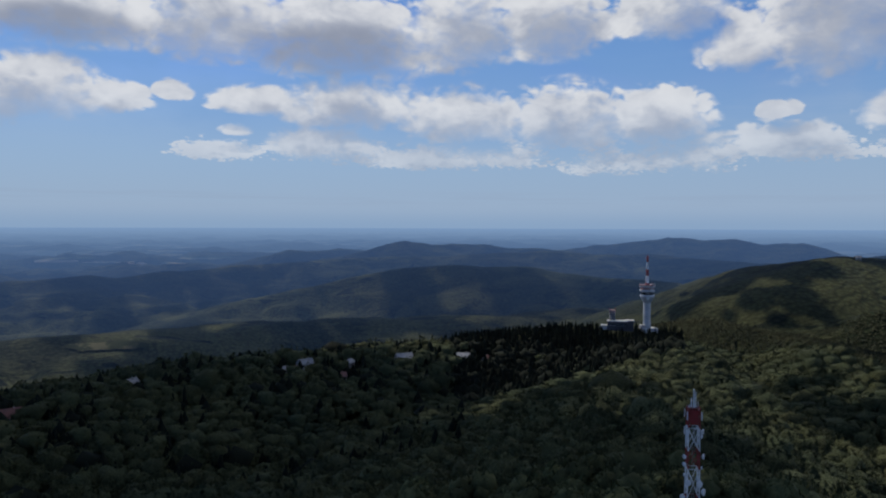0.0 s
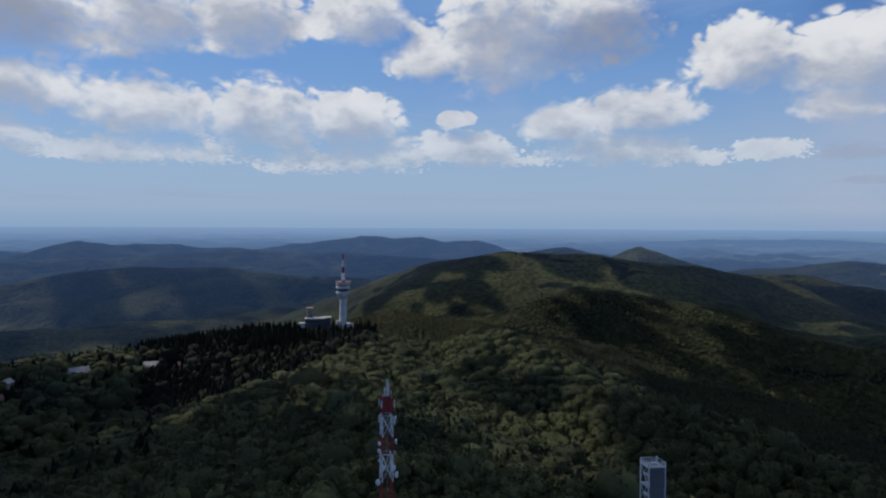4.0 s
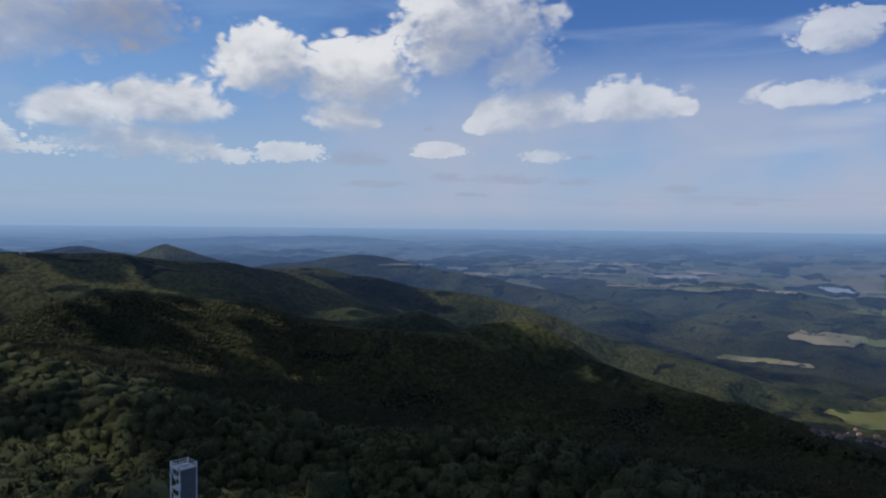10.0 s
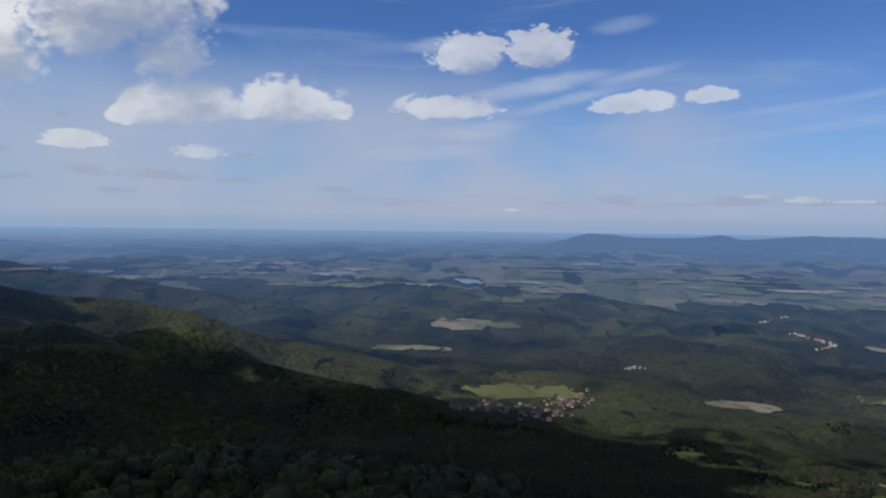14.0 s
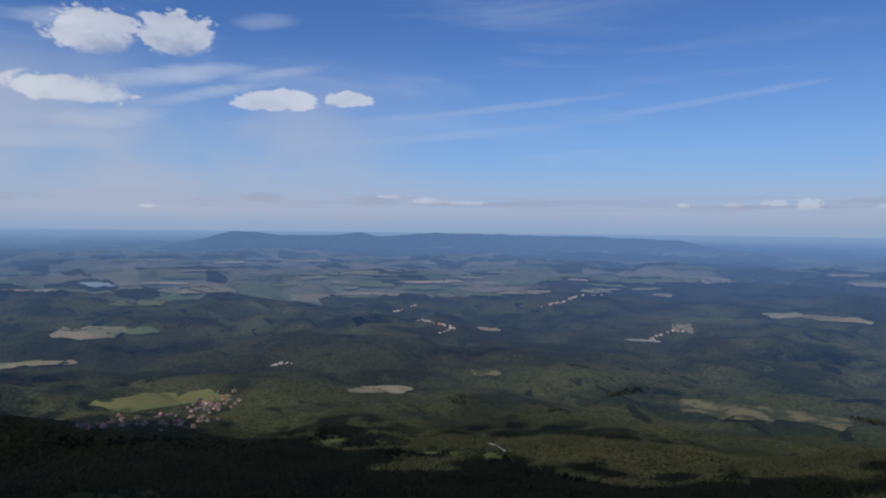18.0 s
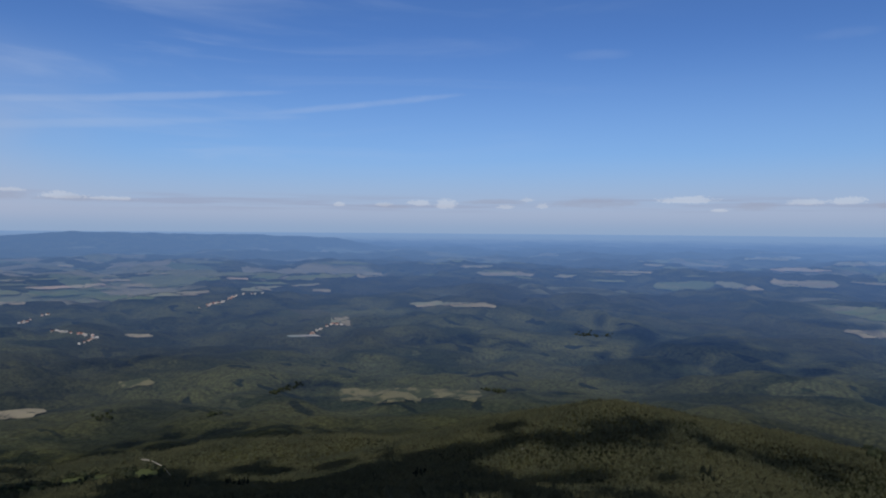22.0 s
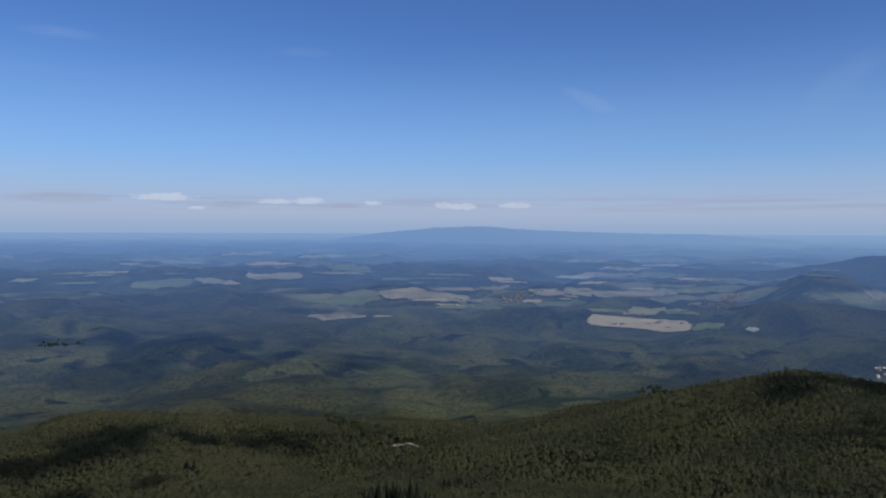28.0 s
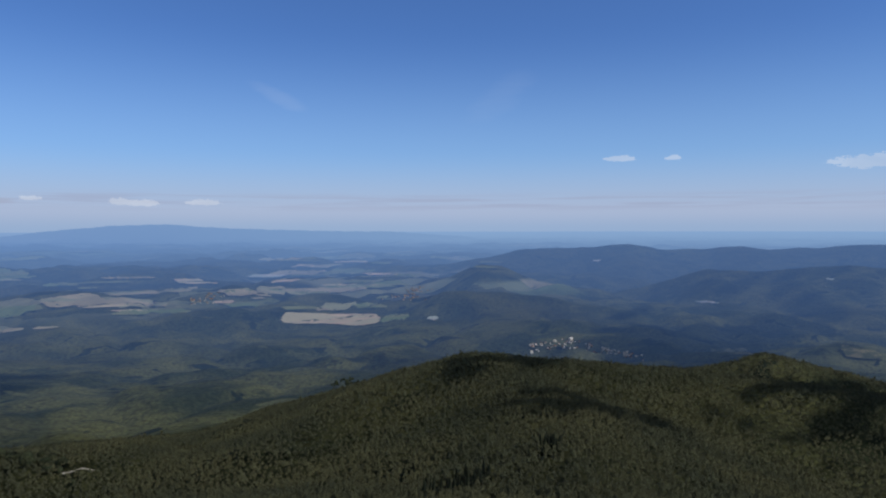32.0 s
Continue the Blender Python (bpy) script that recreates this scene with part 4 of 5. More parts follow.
def lookout_tower():
    az, r = 41.35, 170.0
    x, y, g = place(az, r)
    t = thing("lookout_tower", (x, y, g), "grey sheet-clad lookout tower with white steel frame and railed top", "tower", turn=-az + 27)
    top, w = EYE - r * math.tan(radians(18.2)) - g, 2.05
    for sx, sy in ((-1, -1), (1, -1), (1, 1), (-1, 1)):
        part("post", box(bmesh.new(), (0.28, 0.28, top + 1.3), (sx * w, sy * w, (top + 1.3) / 2), 0, 0.04), M_WHITE, t)
    storeys = int(top // 4.2)
    for k in range(storeys):
        lo, hi = k * top / storeys, (k + 1) * top / storeys
        part("floor_slab", box(bmesh.new(), (2 * w, 2 * w, 0.2), (0, 0, hi)), M_CONCRETE, t)
        part("cladding", box(bmesh.new(), (2 * w - 0.5, 0.1, hi - lo - 0.05), (0.1, -w - 0.08, (lo + hi) / 2)), M_SHEET, t, "grey-blue sheet panel")
        part("cladding", box(bmesh.new(), (0.1, 2 * w - 0.5, hi - lo - 0.05), (w + 0.08, 0, (lo + hi) / 2)), M_SHEET, t, "grey-blue sheet panel")
        part("brace", bar(bmesh.new(), (-w, -w, lo), (-w, w, hi), 0.09, 5), M_WHITE, t)
        part("stair_flight", box(bmesh.new(), (1.0, 3.4, 0.15), (-w + 0.75, 0, (lo + hi) / 2)), M_STEEL, t).matrix_basis = Matrix.Translation((0, 0, 0))
        part("handrail", bar(bmesh.new(), (-w, w, lo + 1), (-w, -w, hi + 1), 0.06, 5), M_WHITE, t)
        part("girt", bar(bmesh.new(), (-w, -w, hi), (-w, w, hi), 0.1, 5), M_WHITE, t)
    for h in (0.55, 1.15):
        for a, b in (((-w, -w), (w, -w)), ((w, -w), (w, w)), ((w, w), (-w, w)), ((-w, w), (-w, -w))):
            part("railing", bar(bmesh.new(), (*a, top + h), (*b, top + h), 0.07, 5), M_WHITE, t)
    for i in range(1, 6):
        for sy in (-w, w):
            part("baluster", bar(bmesh.new(), (-w + i * w / 3, sy, top), (-w + i * w / 3, sy, top + 1.15), 0.04, 4), M_WHITE, t)
    part("roof_hatch", box(bmesh.new(), (1.6, 1.4, 0.5), (0.3, 0.2, top + 0.35), 0, 0.05), M_CONCRETE, t)


lookout_tower()

# ---- houses ----


def gable(w, d, wall_h, roof_h, over):
    """Walls with gables, and the roof as a folded slab."""
    bm = bmesh.new()
    v = [bm.verts.new(p) for p in ((-w, -d, -2), (w, -d, -2), (w, d, -2), (-w, d, -2), (-w, -d, wall_h), (w, -d, wall_h), (w, d, wall_h), (-w, d, wall_h), (-w, 0, wall_h + roof_h), (w, 0, wall_h + roof_h))]
    for f in ((0, 1, 5, 4), (2, 3, 7, 6), (1, 2, 6, 9, 5), (3, 0, 4, 8, 7), (3, 2, 1, 0), (4, 5, 9, 8), (6, 7, 8, 9)):
        bm.faces.new([v[i] for i in f])
    rb = bmesh.new()
    W, D, k = w + over, d + over, roof_h / d
    rise = 0.25
    low, ridge_z = wall_h - over * k + 0.04, wall_h + roof_h + 0.04
    q = [rb.verts.new(p) for p in ((-W, -D, low), (W, -D, low), (W, 0, ridge_z), (-W, 0, ridge_z), (W, D, low), (-W, D, low),
                                   (-W, -D, low + rise), (W, -D, low + rise), (W, 0, ridge_z + rise), (-W, 0, ridge_z + rise), (W, D, low + rise), (-W, D, low + rise))]
    for f in ((3, 2, 1, 0), (2, 3, 5, 4), (6, 7, 8, 9), (9, 8, 10, 11), (0, 1, 7, 6), (4, 5, 11, 10), (1, 2, 8, 7), (2, 4, 10, 8), (3, 0, 6, 9), (5, 3, 9, 11)):
        rb.faces.new([q[i] for i in f])
    return bm, rb


def house(w, d, wall_h, roof_h, roof, label, detail=True, walling=None):
    t = thing("house", (0, 0, 0), label, "house")
    walls, roofs = gable(w, d, wall_h, roof_h, 0.5)
    part("wall", walls, walling or M_PLASTER, t)
    part("roof", roofs, roof, t)
    part("chimney", box(bmesh.new(), (0.8, 0.8, 2.4), (w * 0.4, d * 0.25, wall_h + roof_h * 0.85)), M_PLASTER, t)
    if detail:
        for i in range(3):
            for sy in (-1, 1):
                win = part("window", box(bmesh.new(), (1.2, 0.14, 1.4), (-w * 0.6 + i * w * 0.6, sy * (d + 0.04), wall_h * 0.55)), M_GLASS, t)
                part("frame", box(bmesh.new(), (1.5, 0.1, 0.15), (-w * 0.6 + i * w * 0.6, sy * (d + 0.1), wall_h * 0.55 - 0.8)), M_WHITE, win)
        part("door", box(bmesh.new(), (1.1, 0.14, 2.1), (w * 0.85, -d - 0.05, 1.0)), M_BARK, t)
    return t


CLEAR, OPEN = [], []


def set_house(base, az, r, turn, size=1.0, group="", up=0.0):
    z = float(on_grid(np.array([az]), np.array([r]))[0])
    k = float(r / true_range(np.array(r)))
    m = pose(r * math.sin(radians(az)), r * math.cos(radians(az)), z + up, 0, 0, turn) @ Matrix.Diagonal((size * k, size * k, size * k, 1))
    ob = copy_thing(base, Matrix())
    ob.matrix_basis = m
    if group:
        ob["group"] = group
    return ob


def houses():
    M_GREYROOF = material("grey_roof", (0.42, 0.40, 0.38), 0.8, 0.15, 0.8, 0.2)
    kinds = [house(6, 4.5, 3.4, 4.2, M_TILE, "pale plastered house with a red tiled gable roof"),
             house(5, 4, 2.8, 3.9, M_TILE, "small pale house under a steep red tiled roof", False),
             house(8, 5, 3.2, 3.6, M_GREYROOF, "pale house with a faded grey roof", False),
             house(7, 4.5, 5.2, 3.8, M_GREYROOF, "white rendered house with a light grey gable roof among trees")]
    # Haze and shade put into the colours: muted tile and plaster for distant houses.
    dull, dim = material("haze_muted_tile", (0.15, 0.095, 0.085), 0.9, 0.3, 0.9, 0.2), material("haze_muted_plaster", (0.26, 0.26, 0.26), 0.9, 0.2, 0.6, 0.1)
    kinds += [house(6, 4.5, 3.4, 4.2, dull, "small house with a brownish tiled roof muted by painted haze", False, dim), house(9, 5, 3.0, 3.0, dull, "long low house with a tiled roof muted by painted haze", False, dim)]
    rnd = random.Random(8)
    # on the wooded ridge
    for az, el, kind, turn, size in ((-11.16, -11.5, 3, 30, 1.15), (-7.63, -11.4, 3, 65, 0.9), (-3.17, -11.24, 3, 20, 1.35), (1.71, -11.0, 3, -10, 1.1), (-24.1, -12.2, 3, 50, 0.9),
                                     (-31.9, -13.8, 0, 10, 1.2), (8.14, -8.5, 2, 20, 1.3), (-12.72, -11.7, 2, 0, 0.8), (-11.9, -11.85, 0, 10, 1.0), (-9.0, -11.2, 2, 40, 0.7), (3.6, -10.9, 0, 70, 0.8), (-8.3, -12.4, 0, 15, 0.9)):
        r, size = range_at(az, el - 0.55), size * 0.78
        CLEAR.append((az, r, 15.0))
        set_house(kinds[kind], az, r, turn - az, size, "houses on the ridge", 7.0)
    # the village beside the meadow
    for i in range(95):
        f = rnd.random()
        az = rnd.gauss(99.2, 1.1) if f < 0.5 else rnd.uniform(89.3, 99.5)
        el = -13.6 - (99.8 - az) * 0.13 + rnd.gauss(0, 0.42) if f < 0.5 else -14.5 + rnd.gauss(0, 0.28) - max(0, az - 96) * 0.12
        r = range_at(az, el)
        CLEAR.append((az, r, 9.0))
        set_house(kinds[rnd.choice((0, 1, 1, 4, 5))], az, r, rnd.choice((20, 110, 35)), rnd.uniform(0.6, 0.95), "village by the meadow")
    # the village behind the next crest
    for i in range(90):
        az = rnd.uniform(217.4, 226.3)
        mid = float(np.interp(az, (217, 220, 222, 226.5), (-9.9, -9.3, -9.6, -10.2)))
        r = range_at(az, mid + rnd.uniform(-0.25, 0.45) * (1 if az < 223 else 0.6))
        set_house(kinds[rnd.choice((0, 2, 3, 4, 3))], az, r, rnd.choice((0, 90, 30)), rnd.uniform(0.45, 0.75), "village in the valley")
    # the church and a white yard
    r = range_at(220.64, -8.9)
    set_house(kinds[3], 220.64, r, 0, 1.15, "village in the valley")
    for k in range(7):
        az = 103.6 + k * 0.28 + rnd.uniform(-0.13, 0.13)
        set_house(kinds[3], az, range_at(az, -10.85 + 0.03 * k + rnd.uniform(-0.05, 0.05)), rnd.choice((15, 60, 100)), rnd.uniform(0.3, 0.5) if k not in (2, 3) else 0.85, "white sheds in the wood")
    # villages strung along valley roads on the plain
    for count, *road in ((22, (115.56, -7.36), (117.33, -7.73), (118.39, -7.99), (117.00, -8.44)),
                         (12, (113.42, -6.72), (114.35, -6.46), (115.17, -6.16)),
                         (30, (125.50, -6.11), (127.45, -5.64), (128.30, -5.19), (130.61, -5.02)),
                         (12, (134.03, -8.40), (135.64, -7.58), (137.03, -7.67))):
        for k in range(count):
            at = rnd.uniform(0, len(road) - 1)
            az, el = [float(np.interp(at, range(len(road)), [p[i] for p in road])) for i in (0, 1)]
            az, el = az + rnd.gauss(0, 0.06), el + rnd.gauss(0, 0.04)
            set_house(kinds[rnd.choice((0, 1, 2, 3))], az, range_at(az, el), rnd.choice((0, 40, 90)), rnd.uniform(0.75, 1.1), "villages along the valley roads")
    for k in range(80):
        az, el = rnd.choice(((191.0, -5.6), (192.4, -5.1), (207.4, -5.6), (207.9, -5.2), (208.3, -4.9)))
        az, el = az + rnd.gauss(0, 0.7), el + rnd.gauss(0, 0.16)
        set_house(kinds[rnd.choice((4, 4, 5))], az, range_at(az, el), rnd.choice((0, 90)), 0.85, "far village")
    r = range_at(30.7, -2.32)
    set_house(kinds[3], 30.7, r, -30, 0.9, up=1.0)
    for k in kinds:
        for o in (*k.children_recursive, k):
            bpy.data.objects.remove(o)


houses()

# ---- fields ----
FIELD_COLOURS = {"meadow": (0.15, 0.147, 0.052), "pasture": (0.115, 0.123, 0.058), "stubble": (0.215, 0.185, 0.12), "tilled": (0.34, 0.26, 0.18),
                 "rough": (0.14, 0.125, 0.064), "glade": (0.085, 0.098, 0.034), "gravel": (0.30, 0.28, 0.25), "water": (0.26, 0.30, 0.34)}
FIELD_LABELS = {"meadow": "bright green meadow among dark woods", "pasture": "pale green pasture on the plain", "stubble": "pale straw-coloured stubble field",
                "tilled": "reddish-brown tilled field", "glade": "grassy glade among the woods", "rough": "rough yellowish clearing with scrub", "gravel": "pale bare gravel ground", "water": "pale still pond on the plain"}
# The far variants carry the painted haze emission.
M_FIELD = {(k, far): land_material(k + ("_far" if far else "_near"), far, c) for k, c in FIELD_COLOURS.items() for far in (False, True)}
FIELDS = [0]


def field(kind, az, half, low, high):
    """Open ground of that width and depth as the eye sees it, draped on the land with an uneven edge."""
    FIELDS[0] += 1
    rnd = random.Random(FIELDS[0] * 13)
    nu, nv = 44, 7
    if range_at(az, (low + high) / 2) > NEAR:
        low, high = low + 0.12 * (high - low), high - 0.12 * (high - low)
    skew, lean, phase = rnd.uniform(-0.3, 0.3), rnd.uniform(-0.3, 0.3), rnd.uniform(0, 6.28)
    # both long sides bend at a few corners
    knots = [-1.0, -0.55 + rnd.uniform(-0.2, 0.2), rnd.uniform(-0.2, 0.2), 0.55 + rnd.uniform(-0.2, 0.2), 1.0]
    upper, lower = [rnd.uniform(0.45, 1.0) for _ in knots], [rnd.uniform(-1.0, -0.45) for _ in knots]
    verts, uvs, ranges = [], [], []
    for j in range(nv):
        for i in range(nu):
            u, v = 2 * i / (nu - 1) - 1, 2 * j / (nv - 1) - 1
            end = min(1.0, (1 - abs(u)) * 9 + 0.25)
            hi, lo = float(np.interp(u, knots, upper)) * end, float(np.interp(u, knots, lower)) * end
            a = az + half * (u * (0.97 + 0.03 * math.sin(4 * v + phase)) + skew * v)
            e = (low + high) / 2 + (high - low) / 2 * (lo + (hi - lo) * (v + 1) / 2 + lean * u + 0.02 * math.sin(19 * u + phase))
            r = range_at(a, e)
            z = float(on_grid(np.array([a]), np.array([r]))[0])
            d = float(true_range(np.array(r)))
            x, y = r * math.sin(radians(a)), r * math.cos(radians(a))
            pull = 0.997
            verts.append((x * pull, y * pull, EYE + (z - EYE) * pull + 0.6))
            uvs.append((d * math.sin(radians(a)) / 1000, d * math.cos(radians(a)) / 1000))
            ranges.append(r)
    faces = []
    typical = sorted(ranges)[len(ranges) // 2]
    for j in range(nv - 1):
        for i in range(nu - 1):
            f = (j * nu + i, j * nu + i + 1, (j + 1) * nu + i + 1, (j + 1) * nu + i)
            rs = [ranges[k] for k in f]
            if max(rs) - min(rs) < 0.12 * typical:
                faces.append(f)
    if not faces:
        return
    far = typical > HAZY
    me = arrays_mesh("field", verts, faces, M_FIELD[kind, far], True, uvs)
    name = {"water": "pond", "gravel": "bare_ground"}.get(kind, "meadow" if kind in ("meadow", "pasture", "glade") else "field")
    ob = new(name, me)
    if far:
        ob.parent = LAND["backdrop"]
        tagged(ob, FIELD_LABELS[kind])
    else:
        tagged(ob, FIELD_LABELS[kind], "meadow" if kind in ("meadow", "glade") else "field", kind="structure")
        OPEN.append((az, half * 0.95, min(ranges) - 20, max(ranges) + 3))


def fields(kind, az, half, low, high):
    """A run of neighbouring plots, with dark hedges between them where it is wide."""
    rnd = random.Random(int(az * 100))
    if half < 2.4 or kind in ("meadow", "rough", "water", "gravel", "tilled"):
        return field(kind, az, half, low, high)
    n = 2 if half < 5 else 3
    cut = sorted([-1, 1] + [(-1 + 2 * (k + rnd.uniform(0.75, 1.25)) / n) for k in range(n - 1)])
    for k, (a, b) in enumerate(zip(cut, cut[1:])):
        shift = rnd.uniform(-0.2, 0.2) * (high - low)
        field(kind if rnd.random() < 0.6 else rnd.choice(("pasture", "stubble")), az + half * (a + b) / 2, half * (b - a) / 2 * rnd.uniform(0.9, 1.02), low + shift, high - rnd.uniform(0, 0.35) * (high - low) + shift)


fields("meadow", 95.60, 4.49, -13.93, -12.04)
fields("stubble", 90.6, 2.35, -8.6, -7.0)
fields("pasture", 93.92, 1.33, -8.16, -7.35)
fields("stubble", 86.69, 3.22, -9.98, -9.30)
fields("stubble", 112.44, 2.35, -13.4, -12.4)
fields("water", 91.18, 0.99, -4.55, -4.00)
fields("pasture", 94.10, 1.86, -5.91, -5.37)
fields("stubble", 98.15, 2.81, -5.14, -4.57)
fields("pasture", 80.52, 3.81, -4.82, -4.27)
fields("glade", 108.32, 1.5, -17.3, -16.2)
fields("rough", 139.55, 3.41, -14.15, -12.40)
fields("rough", 144.65, 3.36, -13.91, -12.55)
fields("rough", 121.01, 1.16, -11.94, -11.09)
fields("stubble", 121.21, 0.92, -8.24, -7.79)
fields("gravel", 133.44, 1.29, -8.60, -8.38)
fields("stubble", 136.40, 0.80, -7.92, -6.76)
fields("stubble", 145.52, 3.31, -6.48, -5.54)
fields("pasture", 113.15, 4.45, -4.86, -4.27)
fields("stubble", 111.34, 2.64, -5.56, -4.98)
fields("pasture", 121.80, 4.20, -5.41, -4.62)
fields("glade", 117.55, 5.6, -18.2, -17.5)
fields("stubble", 98.03, 2.79, -5.17, -4.55)
fields("pasture", 93.97, 1.83, -6.06, -5.38)
fields("stubble", 149.36, 1.82, -3.75, -3.25)
fields("stubble", 154.63, 0.79, -3.76, -3.40)
fields("pasture", 132.07, 2.49, -4.16, -3.25)
fields("pasture", 137.20, 2.63, -4.04, -3.23)
fields("stubble", 181.43, 6.96, -6.05, -4.70)
fields("stubble", 176.92, 1.87, -7.32, -6.54)
fields("pasture", 187.65, 2.53, -6.58, -5.86)
fields("stubble", 180.62, 0.69, -7.13, -6.83)
fields("pasture", 165.25, 3.96, -4.38, -3.33)
fields("stubble", 171.99, 2.29, -4.02, -3.26)
fields("pasture", 177.94, 1.56, -3.51, -2.55)
fields("stubble", 169.86, 1.66, -2.12, -1.58)
fields("stubble", 149.89, 1.81, -3.69, -3.24)
fields("stubble", 177.22, 3.30, -2.26, -1.74)
fields("tilled", 201.18, 4.03, -7.99, -6.49)
fields("pasture", 202.87, 2.66, -6.73, -5.51)
fields("pasture", 204.11, 2.62, -5.12, -4.03)
fields("stubble", 199.47, 2.11, -5.30, -4.59)
fields("pasture", 206.35, 1.05, -7.74, -6.76)
fields("gravel", 209.45, 0.39, -7.52, -7.02)
fields("pasture", 198.81, 1.58, -6.61, -6.03)
fields("gravel", 196.20, 1.45, -3.89, -3.48)
fields("stubble", 195.19, 2.47, -5.49, -4.49)
fields("pasture", 187.66, 3.23, -4.90, -4.21)
fields("gravel", 230.99, 0.7, -5.75, -5.45)
fields("gravel", 222.66, 0.3, -2.65, -2.45)
fields("gravel", 239.21, 0.25, -3.75, -3.52)
fields("rough", 232.78, 1.35, -9.73, -8.81)
fields("rough", 241.23, 1.19, -9.29, -8.12)
fields("pasture", 66.55, 3.11, -4.10, -3.65)
fields("stubble", 80.04, 3.24, -4.79, -4.16)
fields("meadow", 85.63, 2.21, -9.95, -9.36)
fields("gravel", 80.28, 1.52, -3.95, -3.53)
fields("rough", -25.62, 2.64, -9.43, -8.40)
fields("pasture", 200.53, 4.04, -3.70, -2.93)


def strips(az0, az1, el0, el1, n, seed):
    """Long narrow plots of the tilled plain, side by side."""
    rnd = random.Random(seed)
    for k in range(n):
        az, el = rnd.uniform(az0, az1), rnd.uniform(el0, el1)
        half, deep = rnd.uniform(0.5, 2.0) * (1.0 if el > -4.5 else 0.8), rnd.uniform(0.05, 0.12) * (1 - el * 0.16)
        field(rnd.choice(("pasture", "stubble", "stubble", "pasture", "tilled")), az, half, el - deep, el + deep)


strips(181, 208, -5.6, -3.6, 24, 1)
strips(184, 196, -6.2, -5.4, 7, 2)
strips(74, 108, -4.6, -2.4, 30, 3)
strips(108, 140, -4.9, -2.6, 30, 4)
strips(158, 180, -4.0, -2.2, 14, 5)
strips(56, 75, -4.0, -2.6, 9, 6)
strips(-31, -14, -3.0, -1.4, 12, 7)
strips(142, 158, -4.0, -2.4, 8, 8)
strips(196, 216, -3.2, -2.0, 10, 9)

# ---- tracks ----


def track(width, *points):
    """A pale earth track through (azimuth, elevation angle), draped on the land."""
    az = np.interp(np.linspace(0, len(points) - 1, 24), np.arange(len(points)), [p[0] for p in points])
    el = np.interp(np.linspace(0, len(points) - 1, 24), np.arange(len(points)), [p[1] for p in points])
    verts = []
    for a, e in zip(az, el):
        r = min(range_at(a, e), 1960.0)
        z = float(on_grid(np.array([a]), np.array([r]))[0]) + 3.5
        CLEAR.append((a, r, width * 1.6))
        for side in (-0.5, 0.5):
            q = r + side * width * 1.6
            verts.append((q * math.sin(radians(a)) + side * width * 0.5, q * math.cos(radians(a)), z + side * 0.4))
    faces = [(2 * i, 2 * i + 2, 2 * i + 3, 2 * i + 1) for i in range(len(az) - 1)]
    tagged(new("track", arrays_mesh("track", verts, faces, M_ROAD, True)), "pale earth track winding through the wood", "track", kind="structure")


track(3.2, (121.2, -17.1), (122.0, -17.27), (122.9, -17.84), (123.4, -18.50))
track(6.5, (231.4, -9.74), (232.5, -9.2), (233.7, -8.88), (236.0, -9.01))
track(5.0, (237.9, -9.59), (241.1, -10.09))
track(3.2, (181.5, -17.35), (182.9, -17.2), (183.6, -17.45))
field("gravel", 151.4, 0.15, -17.5, -17.15)

# ---- woods ----


def ico(level):
    bm = bmesh.new()
    bmesh.ops.create_icosphere(bm, subdivisions=level, radius=1)
    bm.verts.ensure_lookup_table()
    v = np.array([p.co[:] for p in bm.verts])
    f = np.array([[q.index for q in p.verts] for p in bm.faces])
    bm.free()
    return v, f


def broad_crown(sides, rings, tufts, seed):
    """One uneven crown about a unit across and a unit high: a lumpy dome, open below."""
    rng = np.random.RandomState(seed)
    lumps = rng.normal(size=(7, 3))
    lumps[:, 2] = np.abs(lumps[:, 2]) * 0.8
    lumps /= np.linalg.norm(lumps, axis=1)[:, None]
    v = [(0.0, 0.0, 1.0)]
    for k in range(1, rings + 1):
        t = radians(108) * k / rings
        for s in range(sides):
            a = 2 * math.pi * (s + 0.5 * (k % 2)) / sides + rng.uniform(-0.12, 0.12)
            v.append((math.sin(t) * math.cos(a), math.sin(t) * math.sin(a), math.cos(t)))
    v = np.array(v)
    near = np.max(v @ lumps.T, axis=1)
    out = 0.58 + 0.5 * np.clip((near - 0.55) / 0.45, 0, 1) + rng.uniform(-0.17, 0.17, len(v))
    v = v * out[:, None] * 0.5
    f = [(0, 1 + s, 1 + (s + 1) % sides) for s in range(sides)]
    for k in range(rings - 1):
        a, b = 1 + k * sides, 1 + (k + 1) * sides
        for s in range(sides):
            q = (s + 1) % sides
            f += [(a + s, b + s, a + q), (a + q, b + s, b + q)] if k % 2 else [(a + s, b + s, b + q), (a + s, b + q, a + q)]
    f = np.array(f)
    if tufts:
        d = rng.normal(size=(tufts, 3))
        d[:, 2] = np.abs(d[:, 2]) * 0.9 + 0.05
        d /= np.linalg.norm(d, axis=1)[:, None]
        at = d * 0.5 * (0.6 + 0.5 * np.clip((np.max(d @ lumps.T, axis=1) - 0.55) / 0.45, 0, 1))[:, None]
        e = rng.normal(size=(2, tufts, 3)) * (0.046 if tufts > 30 else 0.06 if tufts > 16 else 0.095 if tufts > 4 else 0.15)
        f = np.concatenate([f, np.arange(3 * tufts).reshape(-1, 3) + len(v)])
        v = np.concatenate([v, np.stack([at - e[0], at + e[0], at * 1.1 + e[1]], 1).reshape(-1, 3)])
    return v, f


